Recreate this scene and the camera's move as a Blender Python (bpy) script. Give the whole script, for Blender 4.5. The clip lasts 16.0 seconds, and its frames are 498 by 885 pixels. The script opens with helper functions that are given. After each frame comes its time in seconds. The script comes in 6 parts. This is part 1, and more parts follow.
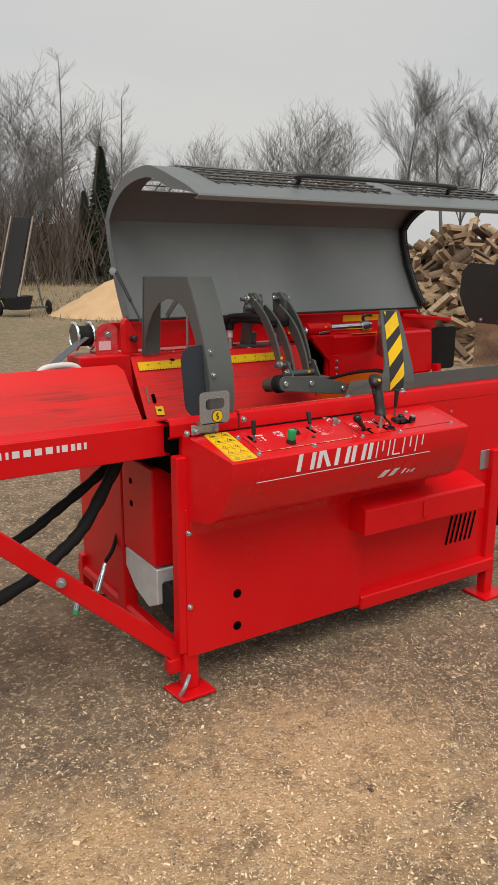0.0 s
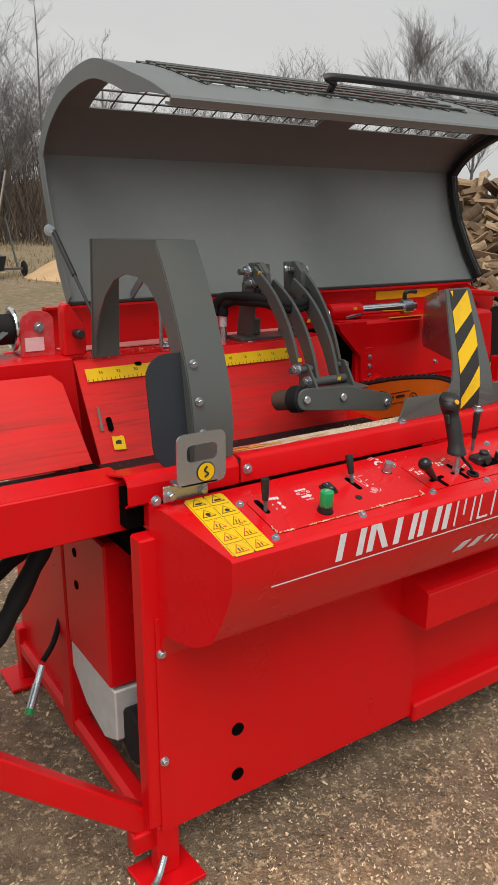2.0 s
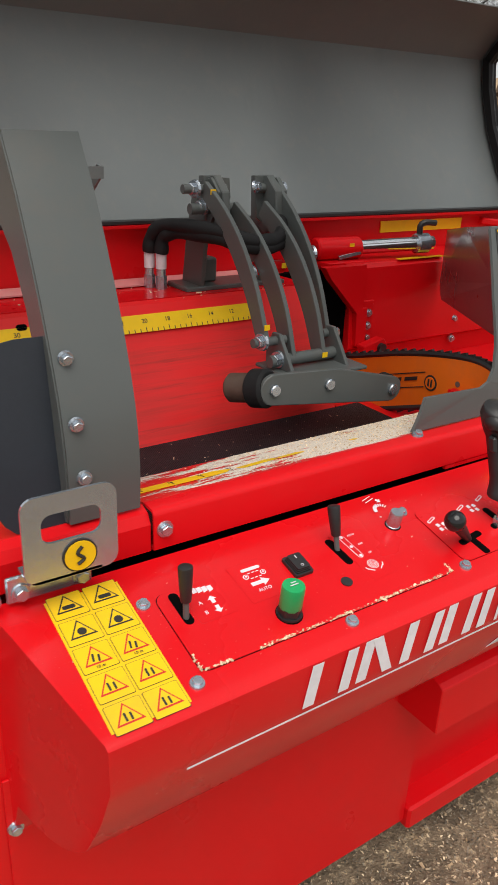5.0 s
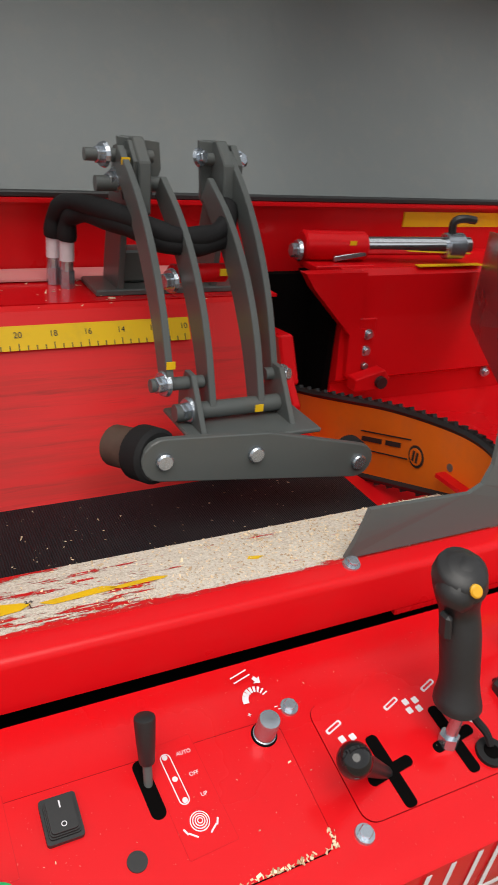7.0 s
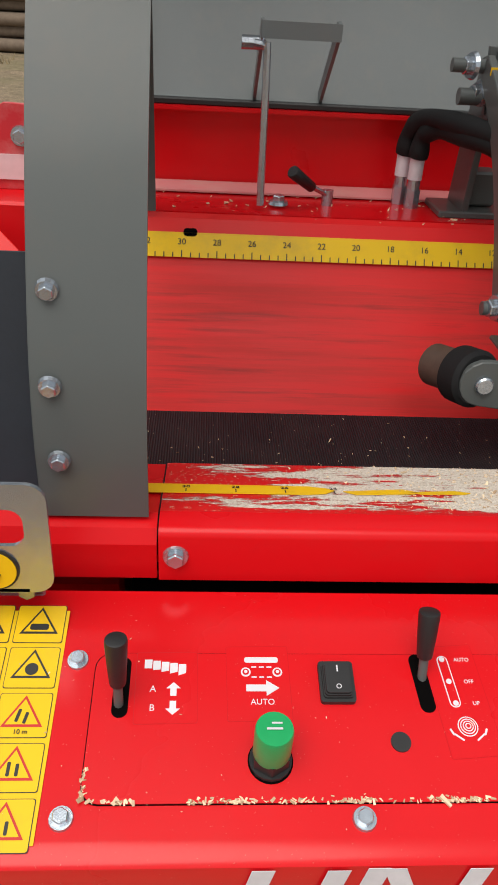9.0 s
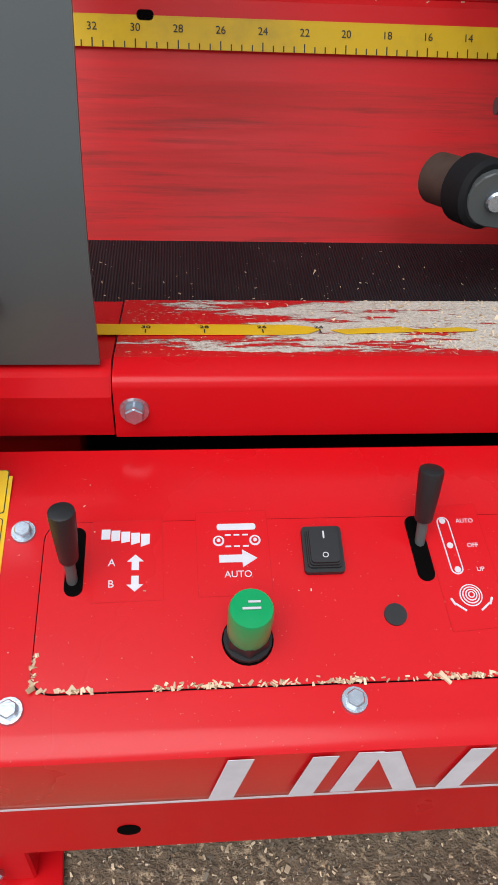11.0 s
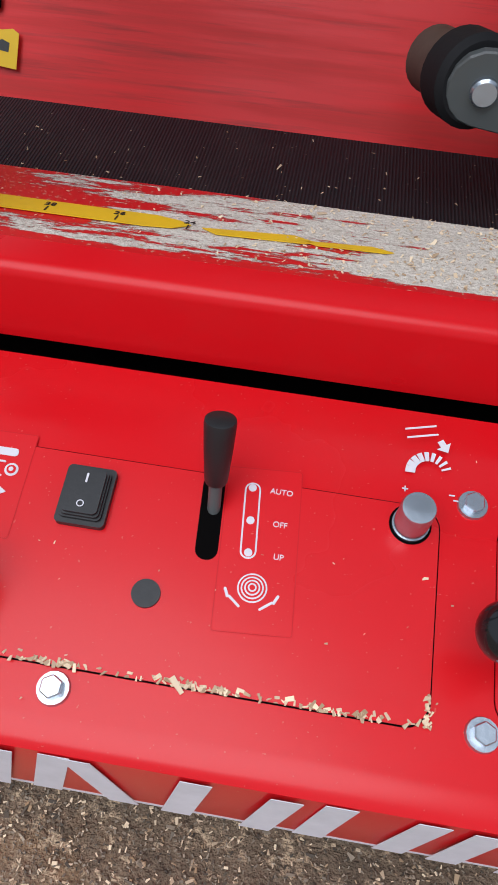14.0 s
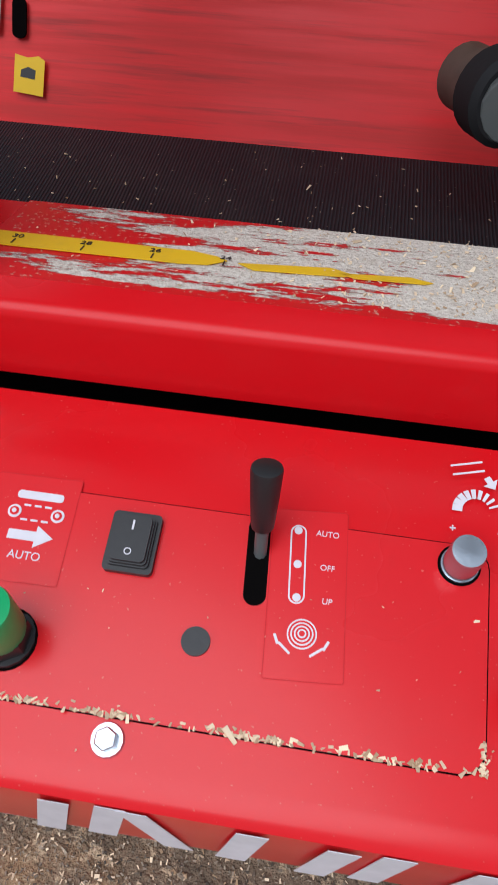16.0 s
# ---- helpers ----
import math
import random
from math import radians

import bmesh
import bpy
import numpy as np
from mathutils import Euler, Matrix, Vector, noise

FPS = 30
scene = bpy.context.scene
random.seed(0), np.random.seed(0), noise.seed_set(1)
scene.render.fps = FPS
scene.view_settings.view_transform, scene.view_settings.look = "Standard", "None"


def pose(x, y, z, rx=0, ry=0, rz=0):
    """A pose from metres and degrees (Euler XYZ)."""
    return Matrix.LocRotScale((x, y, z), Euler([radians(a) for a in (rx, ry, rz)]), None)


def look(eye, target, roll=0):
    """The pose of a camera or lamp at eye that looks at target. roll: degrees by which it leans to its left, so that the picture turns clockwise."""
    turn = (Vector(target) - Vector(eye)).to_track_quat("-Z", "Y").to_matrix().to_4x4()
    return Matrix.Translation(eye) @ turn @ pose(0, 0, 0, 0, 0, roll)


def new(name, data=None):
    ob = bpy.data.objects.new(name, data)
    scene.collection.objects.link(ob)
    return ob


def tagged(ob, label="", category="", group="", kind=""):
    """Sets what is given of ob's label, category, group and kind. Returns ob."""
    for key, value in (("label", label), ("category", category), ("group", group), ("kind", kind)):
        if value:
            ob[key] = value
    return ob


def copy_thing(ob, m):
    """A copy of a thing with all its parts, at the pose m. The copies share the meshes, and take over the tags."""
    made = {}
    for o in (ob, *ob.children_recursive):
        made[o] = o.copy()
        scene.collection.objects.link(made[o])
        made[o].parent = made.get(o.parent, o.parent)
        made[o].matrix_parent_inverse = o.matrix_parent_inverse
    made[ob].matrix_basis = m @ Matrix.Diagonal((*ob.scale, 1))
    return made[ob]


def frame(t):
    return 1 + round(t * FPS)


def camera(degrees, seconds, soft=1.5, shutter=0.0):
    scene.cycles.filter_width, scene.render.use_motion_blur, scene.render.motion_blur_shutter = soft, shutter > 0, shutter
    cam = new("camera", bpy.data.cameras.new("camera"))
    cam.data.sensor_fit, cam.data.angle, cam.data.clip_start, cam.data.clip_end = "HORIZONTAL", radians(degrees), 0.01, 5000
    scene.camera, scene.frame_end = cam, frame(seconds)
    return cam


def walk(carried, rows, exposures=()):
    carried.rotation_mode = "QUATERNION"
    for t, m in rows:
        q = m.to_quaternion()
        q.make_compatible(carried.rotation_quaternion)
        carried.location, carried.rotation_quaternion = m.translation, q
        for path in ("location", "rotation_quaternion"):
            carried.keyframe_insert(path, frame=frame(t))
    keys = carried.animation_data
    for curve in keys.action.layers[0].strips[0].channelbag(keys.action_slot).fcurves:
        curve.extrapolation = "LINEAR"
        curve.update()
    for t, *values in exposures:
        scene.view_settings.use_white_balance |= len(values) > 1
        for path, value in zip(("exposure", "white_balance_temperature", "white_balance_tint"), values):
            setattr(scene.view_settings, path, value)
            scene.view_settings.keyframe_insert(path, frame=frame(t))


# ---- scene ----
cam = camera(36.3, 16.0, 1.5, 0.2)
PATH = [
    (0, (-2.144, -2.191, 1.538), (-1.098, -0.553, 1.064), 0.2),
    (0.5, (-2.038, -1.948, 1.51), (-0.982, -0.327, 1.005), 0.6),
    (1, (-1.946, -1.645, 1.523), (-0.768, -0.127, 0.969), 0.3),
    (1.5, (-1.784, -1.458, 1.503), (-0.591, 0.027, 0.894), 0.3),
    (2, (-1.631, -1.306, 1.521), (-0.572, 0.291, 0.949), 0.3),
    (2.5, (-1.542, -1.133, 1.507), (-0.426, 0.413, 0.904), 0.5),
    (3, (-1.491, -0.917, 1.513), (-0.208, 0.475, 0.868), 0.9),
    (3.2, (-1.477, -0.867, 1.502), (-0.142, 0.461, 0.829), 1.6),
    (5.3, (-1.079, -0.717, 1.482), (-0.047, 0.802, 0.689), 2.5),
    (5.5, (-1.012, -0.668, 1.474), (0.049, 0.821, 0.663), 3.1),
    (6, (-0.861, -0.539, 1.472), (0.311, 0.855, 0.646), 4.8),
    (6.2, (-0.829, -0.512, 1.469), (0.367, 0.85, 0.623), 6.0),
    (6.5, (-0.789, -0.491, 1.471), (0.348, 0.904, 0.598), 6.0),
    (7, (-0.701, -0.496, 1.487), (0.166, 1.079, 0.611), 5.8),
    (7.5, (-0.66, -0.53, 1.472), (-0.126, 1.179, 0.581), 4.4),
    (8, (-0.687, -0.549, 1.457), (-0.392, 1.197, 0.527), 3.7),
    (8.5, (-0.707, -0.549, 1.452), (-0.537, 1.19, 0.478), 3.5),
    (9, (-0.727, -0.524, 1.443), (-0.603, 1.184, 0.41), 3.4),
    (9.2, (-0.723, -0.509, 1.435), (-0.602, 1.17, 0.355), 3.1),
    (11.3, (-0.704, -0.433, 1.377), (-0.531, 1.017, 0.01), 3.9),
    (11.5, (-0.688, -0.441, 1.379), (-0.519, 1.02, 0.024), 3.5),
    (12, (-0.609, -0.452, 1.385), (-0.377, 1.034, 0.066), 2.7),
    (12.5, (-0.589, -0.36, 1.368), (-0.214, 1.069, 0.021), 5.7),
    (13, (-0.568, -0.317, 1.332), (-0.253, 1.014, -0.127), 8.4),
    (13.5, (-0.516, -0.32, 1.316), (-0.484, 0.996, -0.189), 6.0),
    (14, (-0.491, -0.335, 1.307), (-0.618, 0.96, -0.212), 4.4),
    (14.5, (-0.497, -0.341, 1.305), (-0.676, 0.945, -0.217), 3.3),
    (15, (-0.496, -0.338, 1.304), (-0.688, 0.93, -0.231), 2.9),
    (15.5, (-0.495, -0.337, 1.306), (-0.701, 0.922, -0.234), 2.3),
    (16, (-0.508, -0.314, 1.324), (-0.691, 0.96, -0.207), 1.1),
]
walk(cam, [(t, look(eye, target, roll)) for t, eye, target, roll in PATH], [(0, -0.09, 6780, 10), (3.2, 0.0, 6700, 10), (6, 0.14, 6600, 10), (9.2, 0.02, 6600, 10), (11.3, -0.10, 5900, 11), (14, -0.22, 5750, 12), (16, -0.22, 5720, 12)])

# ---- light ----
world = bpy.data.worlds.new("sky")
scene.world = world
world.use_nodes = True
wn, wl = world.node_tree.nodes, world.node_tree.links
wbg = wn["Background"]
sky = wn.new("ShaderNodeTexSky")
sky.sky_type = "NISHITA"
sky.sun_disc = False
sky.sun_elevation, sky.sun_rotation = radians(62), radians(205)
sky.dust_density, sky.air_density = 4.0, 1.0
wmix = wn.new("ShaderNodeMix")
wmix.data_type = "RGBA"
wmix.inputs["Factor"].default_value = 0.88
wl.new(sky.outputs["Color"], wmix.inputs["A"])
# thin cloud cover with soft grey streaks
wtc = wn.new("ShaderNodeTexCoord")
wmap = wn.new("ShaderNodeMapping")
wmap.inputs["Scale"].default_value = (1.0, 1.0, 3.5)
wnoise = wn.new("ShaderNodeTexNoise")
wnoise.inputs["Scale"].default_value = 1.6
wnoise.inputs["Detail"].default_value = 5
wramp = wn.new("ShaderNodeValToRGB")
wramp.color_ramp.elements[0].position, wramp.color_ramp.elements[0].color = 0.3, (7.7, 8.2, 8.6, 1)
wramp.color_ramp.elements[1].position, wramp.color_ramp.elements[1].color = 0.7, (9.3, 9.35, 9.3, 1)
wl.new(wtc.outputs["Generated"], wmap.inputs["Vector"])
wl.new(wmap.outputs["Vector"], wnoise.inputs["Vector"])
wl.new(wnoise.outputs["Fac"], wramp.inputs["Fac"])
wl.new(wramp.outputs["Color"], wmix.inputs["B"])
wl.new(wmix.outputs["Result"], wbg.inputs["Color"])
wbg.inputs["Strength"].default_value = 0.08
sun = new("sun", bpy.data.lights.new("sun", "SUN"))
sun.data.energy, sun.data.angle, sun.data.color = 2.5, radians(50), (1.0, 0.97, 0.92)
sun.matrix_world = look((-1.9, -3.7, 8.0), (0, 0, 0))


# ---- materials ----
def nodes_of(name):
    m = bpy.data.materials.new(name)
    m.use_nodes = True
    return m, m.node_tree.nodes, m.node_tree.links, m.node_tree.nodes["Principled BSDF"]


def coords(n, l, scale=(1, 1, 1)):
    tc, mp = n.new("ShaderNodeTexCoord"), n.new("ShaderNodeMapping")
    mp.inputs["Scale"].default_value = scale
    l.new(tc.outputs["Object"], mp.inputs["Vector"])
    return mp.outputs["Vector"]


def noise_node(n, l, vec, scale, detail=4.0, rough=0.55):
    t = n.new("ShaderNodeTexNoise")
    t.inputs["Scale"].default_value, t.inputs["Detail"].default_value, t.inputs["Roughness"].default_value = scale, detail, rough
    l.new(vec, t.inputs["Vector"])
    return t.outputs["Fac"]


def ramp(n, l, fac, stops):
    r = n.new("ShaderNodeValToRGB")
    while len(r.color_ramp.elements) < len(stops):
        r.color_ramp.elements.new(0.5)
    for e, (p, c) in zip(r.color_ramp.elements, stops):
        e.position, e.color = p, (*c, 1)
    l.new(fac, r.inputs["Fac"])
    return r.outputs["Color"]


def mixed(n, l, fac, a, b):
    m = n.new("ShaderNodeMix")
    m.data_type = "RGBA"
    for src, key in ((fac, "Factor"), (a, "A"), (b, "B")):
        if isinstance(src, (int, float)):
            m.inputs[key].default_value = src
        elif isinstance(src, tuple):
            m.inputs[key].default_value = (*src, 1)
        else:
            l.new(src, m.inputs[key])
    return m.outputs["Result"]


def bump(n, l, b, height, strength, distance=0.001):
    k = n.new("ShaderNodeBump")
    k.inputs["Strength"].default_value, k.inputs["Distance"].default_value = strength, distance
    l.new(height, k.inputs["Height"])
    l.new(k.outputs["Normal"], b.inputs["Normal"])


def shade(c, f):
    return tuple(min(1.0, v * f) for v in c)


def paint(name, colour, rough=0.35, coat=0.25, grime=(0.16, 0.12, 0.09), grime_amount=0.12, metal=0.0, spots=0.0):
    """Powder-coated or painted metal with faint orange peel, dull patches and dust."""
    m, n, l, b = nodes_of(name)
    v = coords(n, l)
    big, fine = noise_node(n, l, v, 3.0, 5), noise_node(n, l, v, 60.0, 3)
    base = mixed(n, l, big, shade(colour, 0.9), shade(colour, 1.1))
    dust = ramp(n, l, noise_node(n, l, v, 9.0, 8, 0.7), [(0.5, (0, 0, 0)), (0.75, (grime_amount,) * 3)])
    base = mixed(n, l, dust, base, grime)
    if spots:
        sp = ramp(n, l, noise_node(n, l, v, 420.0, 1), [(0.74, (0, 0, 0)), (0.78, (spots,) * 3)])
        base = mixed(n, l, sp, base, (0.65, 0.5, 0.36))
    l.new(base, b.inputs["Base Color"])
    r = ramp(n, l, big, [(0.3, (rough * 0.8,) * 3), (0.75, (rough * 1.25,) * 3)])
    l.new(r, b.inputs["Roughness"])
    b.inputs["Metallic"].default_value = metal
    b.inputs["Specular IOR Level"].default_value = 0.22
    b.inputs["Coat Weight"].default_value, b.inputs["Coat Roughness"].default_value = coat, 0.18
    bump(n, l, b, fine, 0.06, 0.0006)
    return m


def plain(name, colour, rough=0.5, metal=0.0, scale=80.0, relief=0.15, vary=0.15):
    m, n, l, b = nodes_of(name)
    v = coords(n, l)
    f = noise_node(n, l, v, scale, 4)
    g = noise_node(n, l, v, scale * 0.08, 4)
    c = mixed(n, l, f, shade(colour, 1 - vary), shade(colour, 1 + vary))
    c = mixed(n, l, ramp(n, l, g, [(0.35, (0, 0, 0)), (0.75, (0.5,) * 3)]), c, shade(colour, 1 - 1.5 * vary))
    l.new(c, b.inputs["Base Color"])
    b.inputs["Roughness"].default_value, b.inputs["Metallic"].default_value = rough, metal
    bump(n, l, b, f, relief, 0.001)
    return m


RED = (0.66, 0.005, 0.009)
GREY = (0.096, 0.106, 0.104)
red = paint("red_paint", RED, 0.32, 0.08, grime_amount=0.05)
red_panel = paint("red_panel_paint", RED, 0.27, 0.27, grime_amount=0.05, spots=0.2)
grey = paint("grey_paint", GREY, 0.38, 0.22, grime_amount=0.2)
dark_plate = paint("dark_grey_plate", (0.045, 0.050, 0.048), 0.5, 0.05)


def streaked_grey(name, colour):
    """Matt grey sheet with dust, faint run marks and a few dark stains."""
    m, n, l, b = nodes_of(name)
    v, s = coords(n, l), coords(n, l, (2.2, 1.0, 0.45))
    base = mixed(n, l, noise_node(n, l, v, 2.2, 5), shade(colour, 0.88), shade(colour, 1.1))
    runs = ramp(n, l, noise_node(n, l, s, 2.4, 6, 0.6), [(0.62, (0, 0, 0)), (0.74, (0.35,) * 3)])
    base = mixed(n, l, runs, base, shade(colour, 0.62))
    dust = ramp(n, l, noise_node(n, l, v, 26, 8, 0.7), [(0.5, (0, 0, 0)), (0.8, (0.3,) * 3)])
    base = mixed(n, l, dust, base, (0.22, 0.2, 0.17))
    l.new(base, b.inputs["Base Color"])
    b.inputs["Roughness"].default_value = 0.5
    bump(n, l, b, noise_node(n, l, v, 60, 3), 0.05, 0.0006)
    return m


hood_grey = streaked_grey("hood_grey_paint", (0.148, 0.165, 0.167))
dark = plain("black_plastic", (0.018, 0.018, 0.019), 0.45, scale=200)
rubber = plain("black_rubber", (0.015, 0.015, 0.016), 0.7, scale=120, relief=0.3)
rubber.node_tree.nodes["Principled BSDF"].inputs["Specular IOR Level"].default_value = 0.2
flap_rubber = plain("blue_black_rubber", (0.017, 0.022, 0.031), 0.6, scale=120, relief=0.2)
# near-black fill: shade inside holes and recesses as colour; also joints and plugs
shade_joint_black = plain("shade_and_joint_black", (0.003, 0.0025, 0.0025), 1.0, 0, 80, 0.0)
shade_joint_black.node_tree.nodes["Principled BSDF"].inputs["Specular IOR Level"].default_value = 0.05
zinc = plain("zinc", (0.48, 0.53, 0.585), 0.27, 0.85, 150, 0.2, 0.12)
chrome = plain("chrome", (0.8, 0.82, 0.84), 0.14, 1.0, 40, 0.02, 0.04)
steel_worn = plain("worn_steel", (0.25, 0.2, 0.17), 0.55, 0.6, 60, 0.4, 0.35)
rusty = plain("rusty_roller_steel", (0.13, 0.085, 0.065), 0.6, 0.3, 40, 0.4, 0.45)
yellow = paint("yellow_label", (0.85, 0.53, 0.012), 0.4, 0.1, grime_amount=0.3)
black_ink = plain("black_ink", (0.02, 0.02, 0.02), 0.5)
white_ink = plain("white_ink", (0.75, 0.72, 0.76), 0.5)
orange = paint("orange_bar", (0.85, 0.16, 0.012), 0.4, 0.1, grime_amount=0.2)
green = plain("green_plastic", (0.01, 0.36, 0.11), 0.3, 0, 60, 0.05, 0.1)
yellow_plastic = plain("yellow_plastic", (0.8, 0.42, 0.02), 0.35)


# ---- building helpers ----
def part(name, bm, material, parent=None, label="", smooth=False):
    me = bpy.data.meshes.new(name)
    bmesh.ops.recalc_face_normals(bm, faces=bm.faces)
    if smooth:
        for f in bm.faces:
            f.smooth = True
    bm.to_mesh(me)
    bm.free()
    me.materials.append(material)
    if smooth:
        me.set_sharp_from_angle(angle=radians(40))
    ob = new(name, me)
    if parent:
        ob.parent = parent
    if label:
        tagged(ob, label)
    return ob


def thing(name, label, category, group="", kind="", at=(0, 0, 0)):
    ob = new(name)
    ob.location = at
    ob.empty_display_size = 0.1
    return tagged(ob, label, category, group, kind)


def bevel(bm, w, seg=1):
    if w:
        es = [e for e in bm.edges if len(e.link_faces) == 2 and e.calc_face_angle(0) > 0.5]
        bmesh.ops.bevel(bm, geom=es, offset=w, segments=seg, affect="EDGES", clamp_overlap=True)
    return bm


def box(x0, x1, y0, y1, z0, z1, r=0.0, bm=None, seg=1):
    b = bmesh.new()
    bmesh.ops.create_cube(b, size=1.0, matrix=Matrix.LocRotScale(((x0 + x1) / 2, (y0 + y1) / 2, (z0 + z1) / 2), None, (x1 - x0, y1 - y0, z1 - z0)))
    bevel(b, r, seg)
    return join(bm, b)


def join(a, b):
    if a is None:
        return b
    me = bpy.data.meshes.new("tmp")
    b.to_mesh(me)
    b.free()
    a.from_mesh(me)
    bpy.data.meshes.remove(me)
    return a


AX = {"x": lambda u, v, a: (a, u, v), "y": lambda u, v, a: (u, a, v), "z": lambda u, v, a: (u, v, a)}


def prism(pts, axis, a0, a1, r=0.0, bm=None, m=None, seg=1):
    """A closed outline, drawn across the axis, made solid between a0 and a1."""
    b = bmesh.new()
    p = AX[axis]
    lo, hi = [b.verts.new(p(u, v, a0)) for u, v in pts], [b.verts.new(p(u, v, a1)) for u, v in pts]
    b.faces.new(lo)
    b.faces.new(hi[::-1])
    for i in range(len(pts)):
        b.faces.new((lo[i], lo[i - 1], hi[i - 1], hi[i]))
    bmesh.ops.recalc_face_normals(b, faces=b.faces)
    bevel(b, r, seg)
    if m:
        bmesh.ops.transform(b, matrix=m, verts=b.verts)
    return join(bm, b)


def thick(line, t):
    """A closed outline round an open line of sheet metal, t thick, to the line's left."""
    n = len(line)
    out = []
    for i in range(n):
        d0 = Vector(line[i]) - Vector(line[i - 1]) if i else None
        d1 = Vector(line[i + 1]) - Vector(line[i]) if i < n - 1 else None
        ns = [Vector((-d.y, d.x)).normalized() for d in (d0, d1) if d]
        k = sum(ns, Vector((0, 0)))
        k = k / max(0.3, k.length_squared / len(ns)) if len(ns) > 1 else k
        out.append(tuple(Vector(line[i]) + k * t))
    return list(line) + out[::-1]


def sheet(line, t, axis, a0, a1, r=0.0, bm=None):
    return prism(thick(line, t), axis, a0, a1, r, bm)


def rod(p, q, r, seg=12, r2=None, bm=None, cap=0.0):
    p, q = Vector(p), Vector(q)
    b = bmesh.new()
    d = q - p
    bmesh.ops.create_cone(b, cap_ends=True, segments=seg, radius1=r, radius2=r if r2 is None else r2, depth=d.length,
                          matrix=Matrix.Translation((p + q) / 2) @ d.to_track_quat("Z", "Y").to_matrix().to_4x4())
    if cap:
        bevel(b, cap)
    return join(bm, b)


def smooth_line(pts, n=6):
    """More points on a soft curve through the given ones."""
    P = [Vector(p) for p in pts]
    P = [2 * P[0] - P[1]] + P + [2 * P[-1] - P[-2]]
    out = []
    for i in range(1, len(P) - 2):
        a, b, c, d = P[i - 1:i + 3]
        for k in range(n):
            t = k / n
            out.append(0.5 * (2 * b + (c - a) * t + (2 * a - 5 * b + 4 * c - d) * t * t + (3 * b - a - 3 * c + d) * t ** 3))
    return out + [P[-2]]


def tube(pts, r, seg=8, bm=None, closed=False):
    pts = [Vector(p) for p in pts]
    b = bmesh.new()
    rings, up = [], None
    for i, p in enumerate(pts):
        d = (pts[min(i + 1, len(pts) - 1)] - pts[max(i - 1, 0)]).normalized()
        if up is None:
            up = Vector((0, 0, 1)) if abs(d.z) < 0.9 else Vector((1, 0, 0))
        s = d.cross(up).normalized()
        up = s.cross(d)
        rr = r[i] if isinstance(r, (list, tuple)) else r
        rings.append([b.verts.new(p + rr * (s * math.cos(a) + up * math.sin(a))) for a in (2 * math.pi * k / seg for k in range(seg))])
    for i in range(len(rings) - 1):
        for k in range(seg):
            b.faces.new((rings[i][k - 1], rings[i][k], rings[i + 1][k], rings[i + 1][k - 1]))
    b.faces.new(rings[0])
    b.faces.new(rings[-1][::-1])
    return join(bm, b)


def beam(p, q, w, h, roll=0.0, bm=None, r=0.004):
    """A square tube or flat bar from p to q."""
    p, q = Vector(p), Vector(q)
    d = q - p
    b = bmesh.new()
    bmesh.ops.create_cube(b, size=1.0, matrix=Matrix.LocRotScale((p + q) / 2, d.to_track_quat("X", "Z") @ Euler((radians(roll), 0, 0)).to_quaternion(), (d.length, w, h)))
    bevel(b, r)
    return join(bm, b)


def hexbolt(p, n, size=0.011, parent=None, washer=True, mat=None, name="bolt"):
    """A flanged hexagon bolt head at p, that points along n."""
    p, n = Vector(p), Vector(n).normalized()
    bm = bmesh.new()
    if washer:
        bm = rod(p - n * 0.002, p + n * size * 0.25, size * 1.3, 16, size * 1.15, bm)
    bm = rod(p, p + n * size * 0.95, size * 0.85, 6, None, bm, size * 0.1)
    return part(name, bm, mat or zinc, parent)


def ngon(cx, cy, rx, ry=None, n=24, start=0.0):
    ry = rx if ry is None else ry
    return [(cx + rx * math.cos(start + 2 * math.pi * k / n), cy + ry * math.sin(start + 2 * math.pi * k / n)) for k in range(n)]


def rrect(x0, x1, y0, y1, r, n=5):
    out = []
    for cx, cy, a in ((x1 - r, y1 - r, 0), (x0 + r, y1 - r, 90), (x0 + r, y0 + r, 180), (x1 - r, y0 + r, 270)):
        out += [(cx + r * math.cos(radians(a + 90 * k / n)), cy + r * math.sin(radians(a + 90 * k / n))) for k in range(n + 1)]
    return out


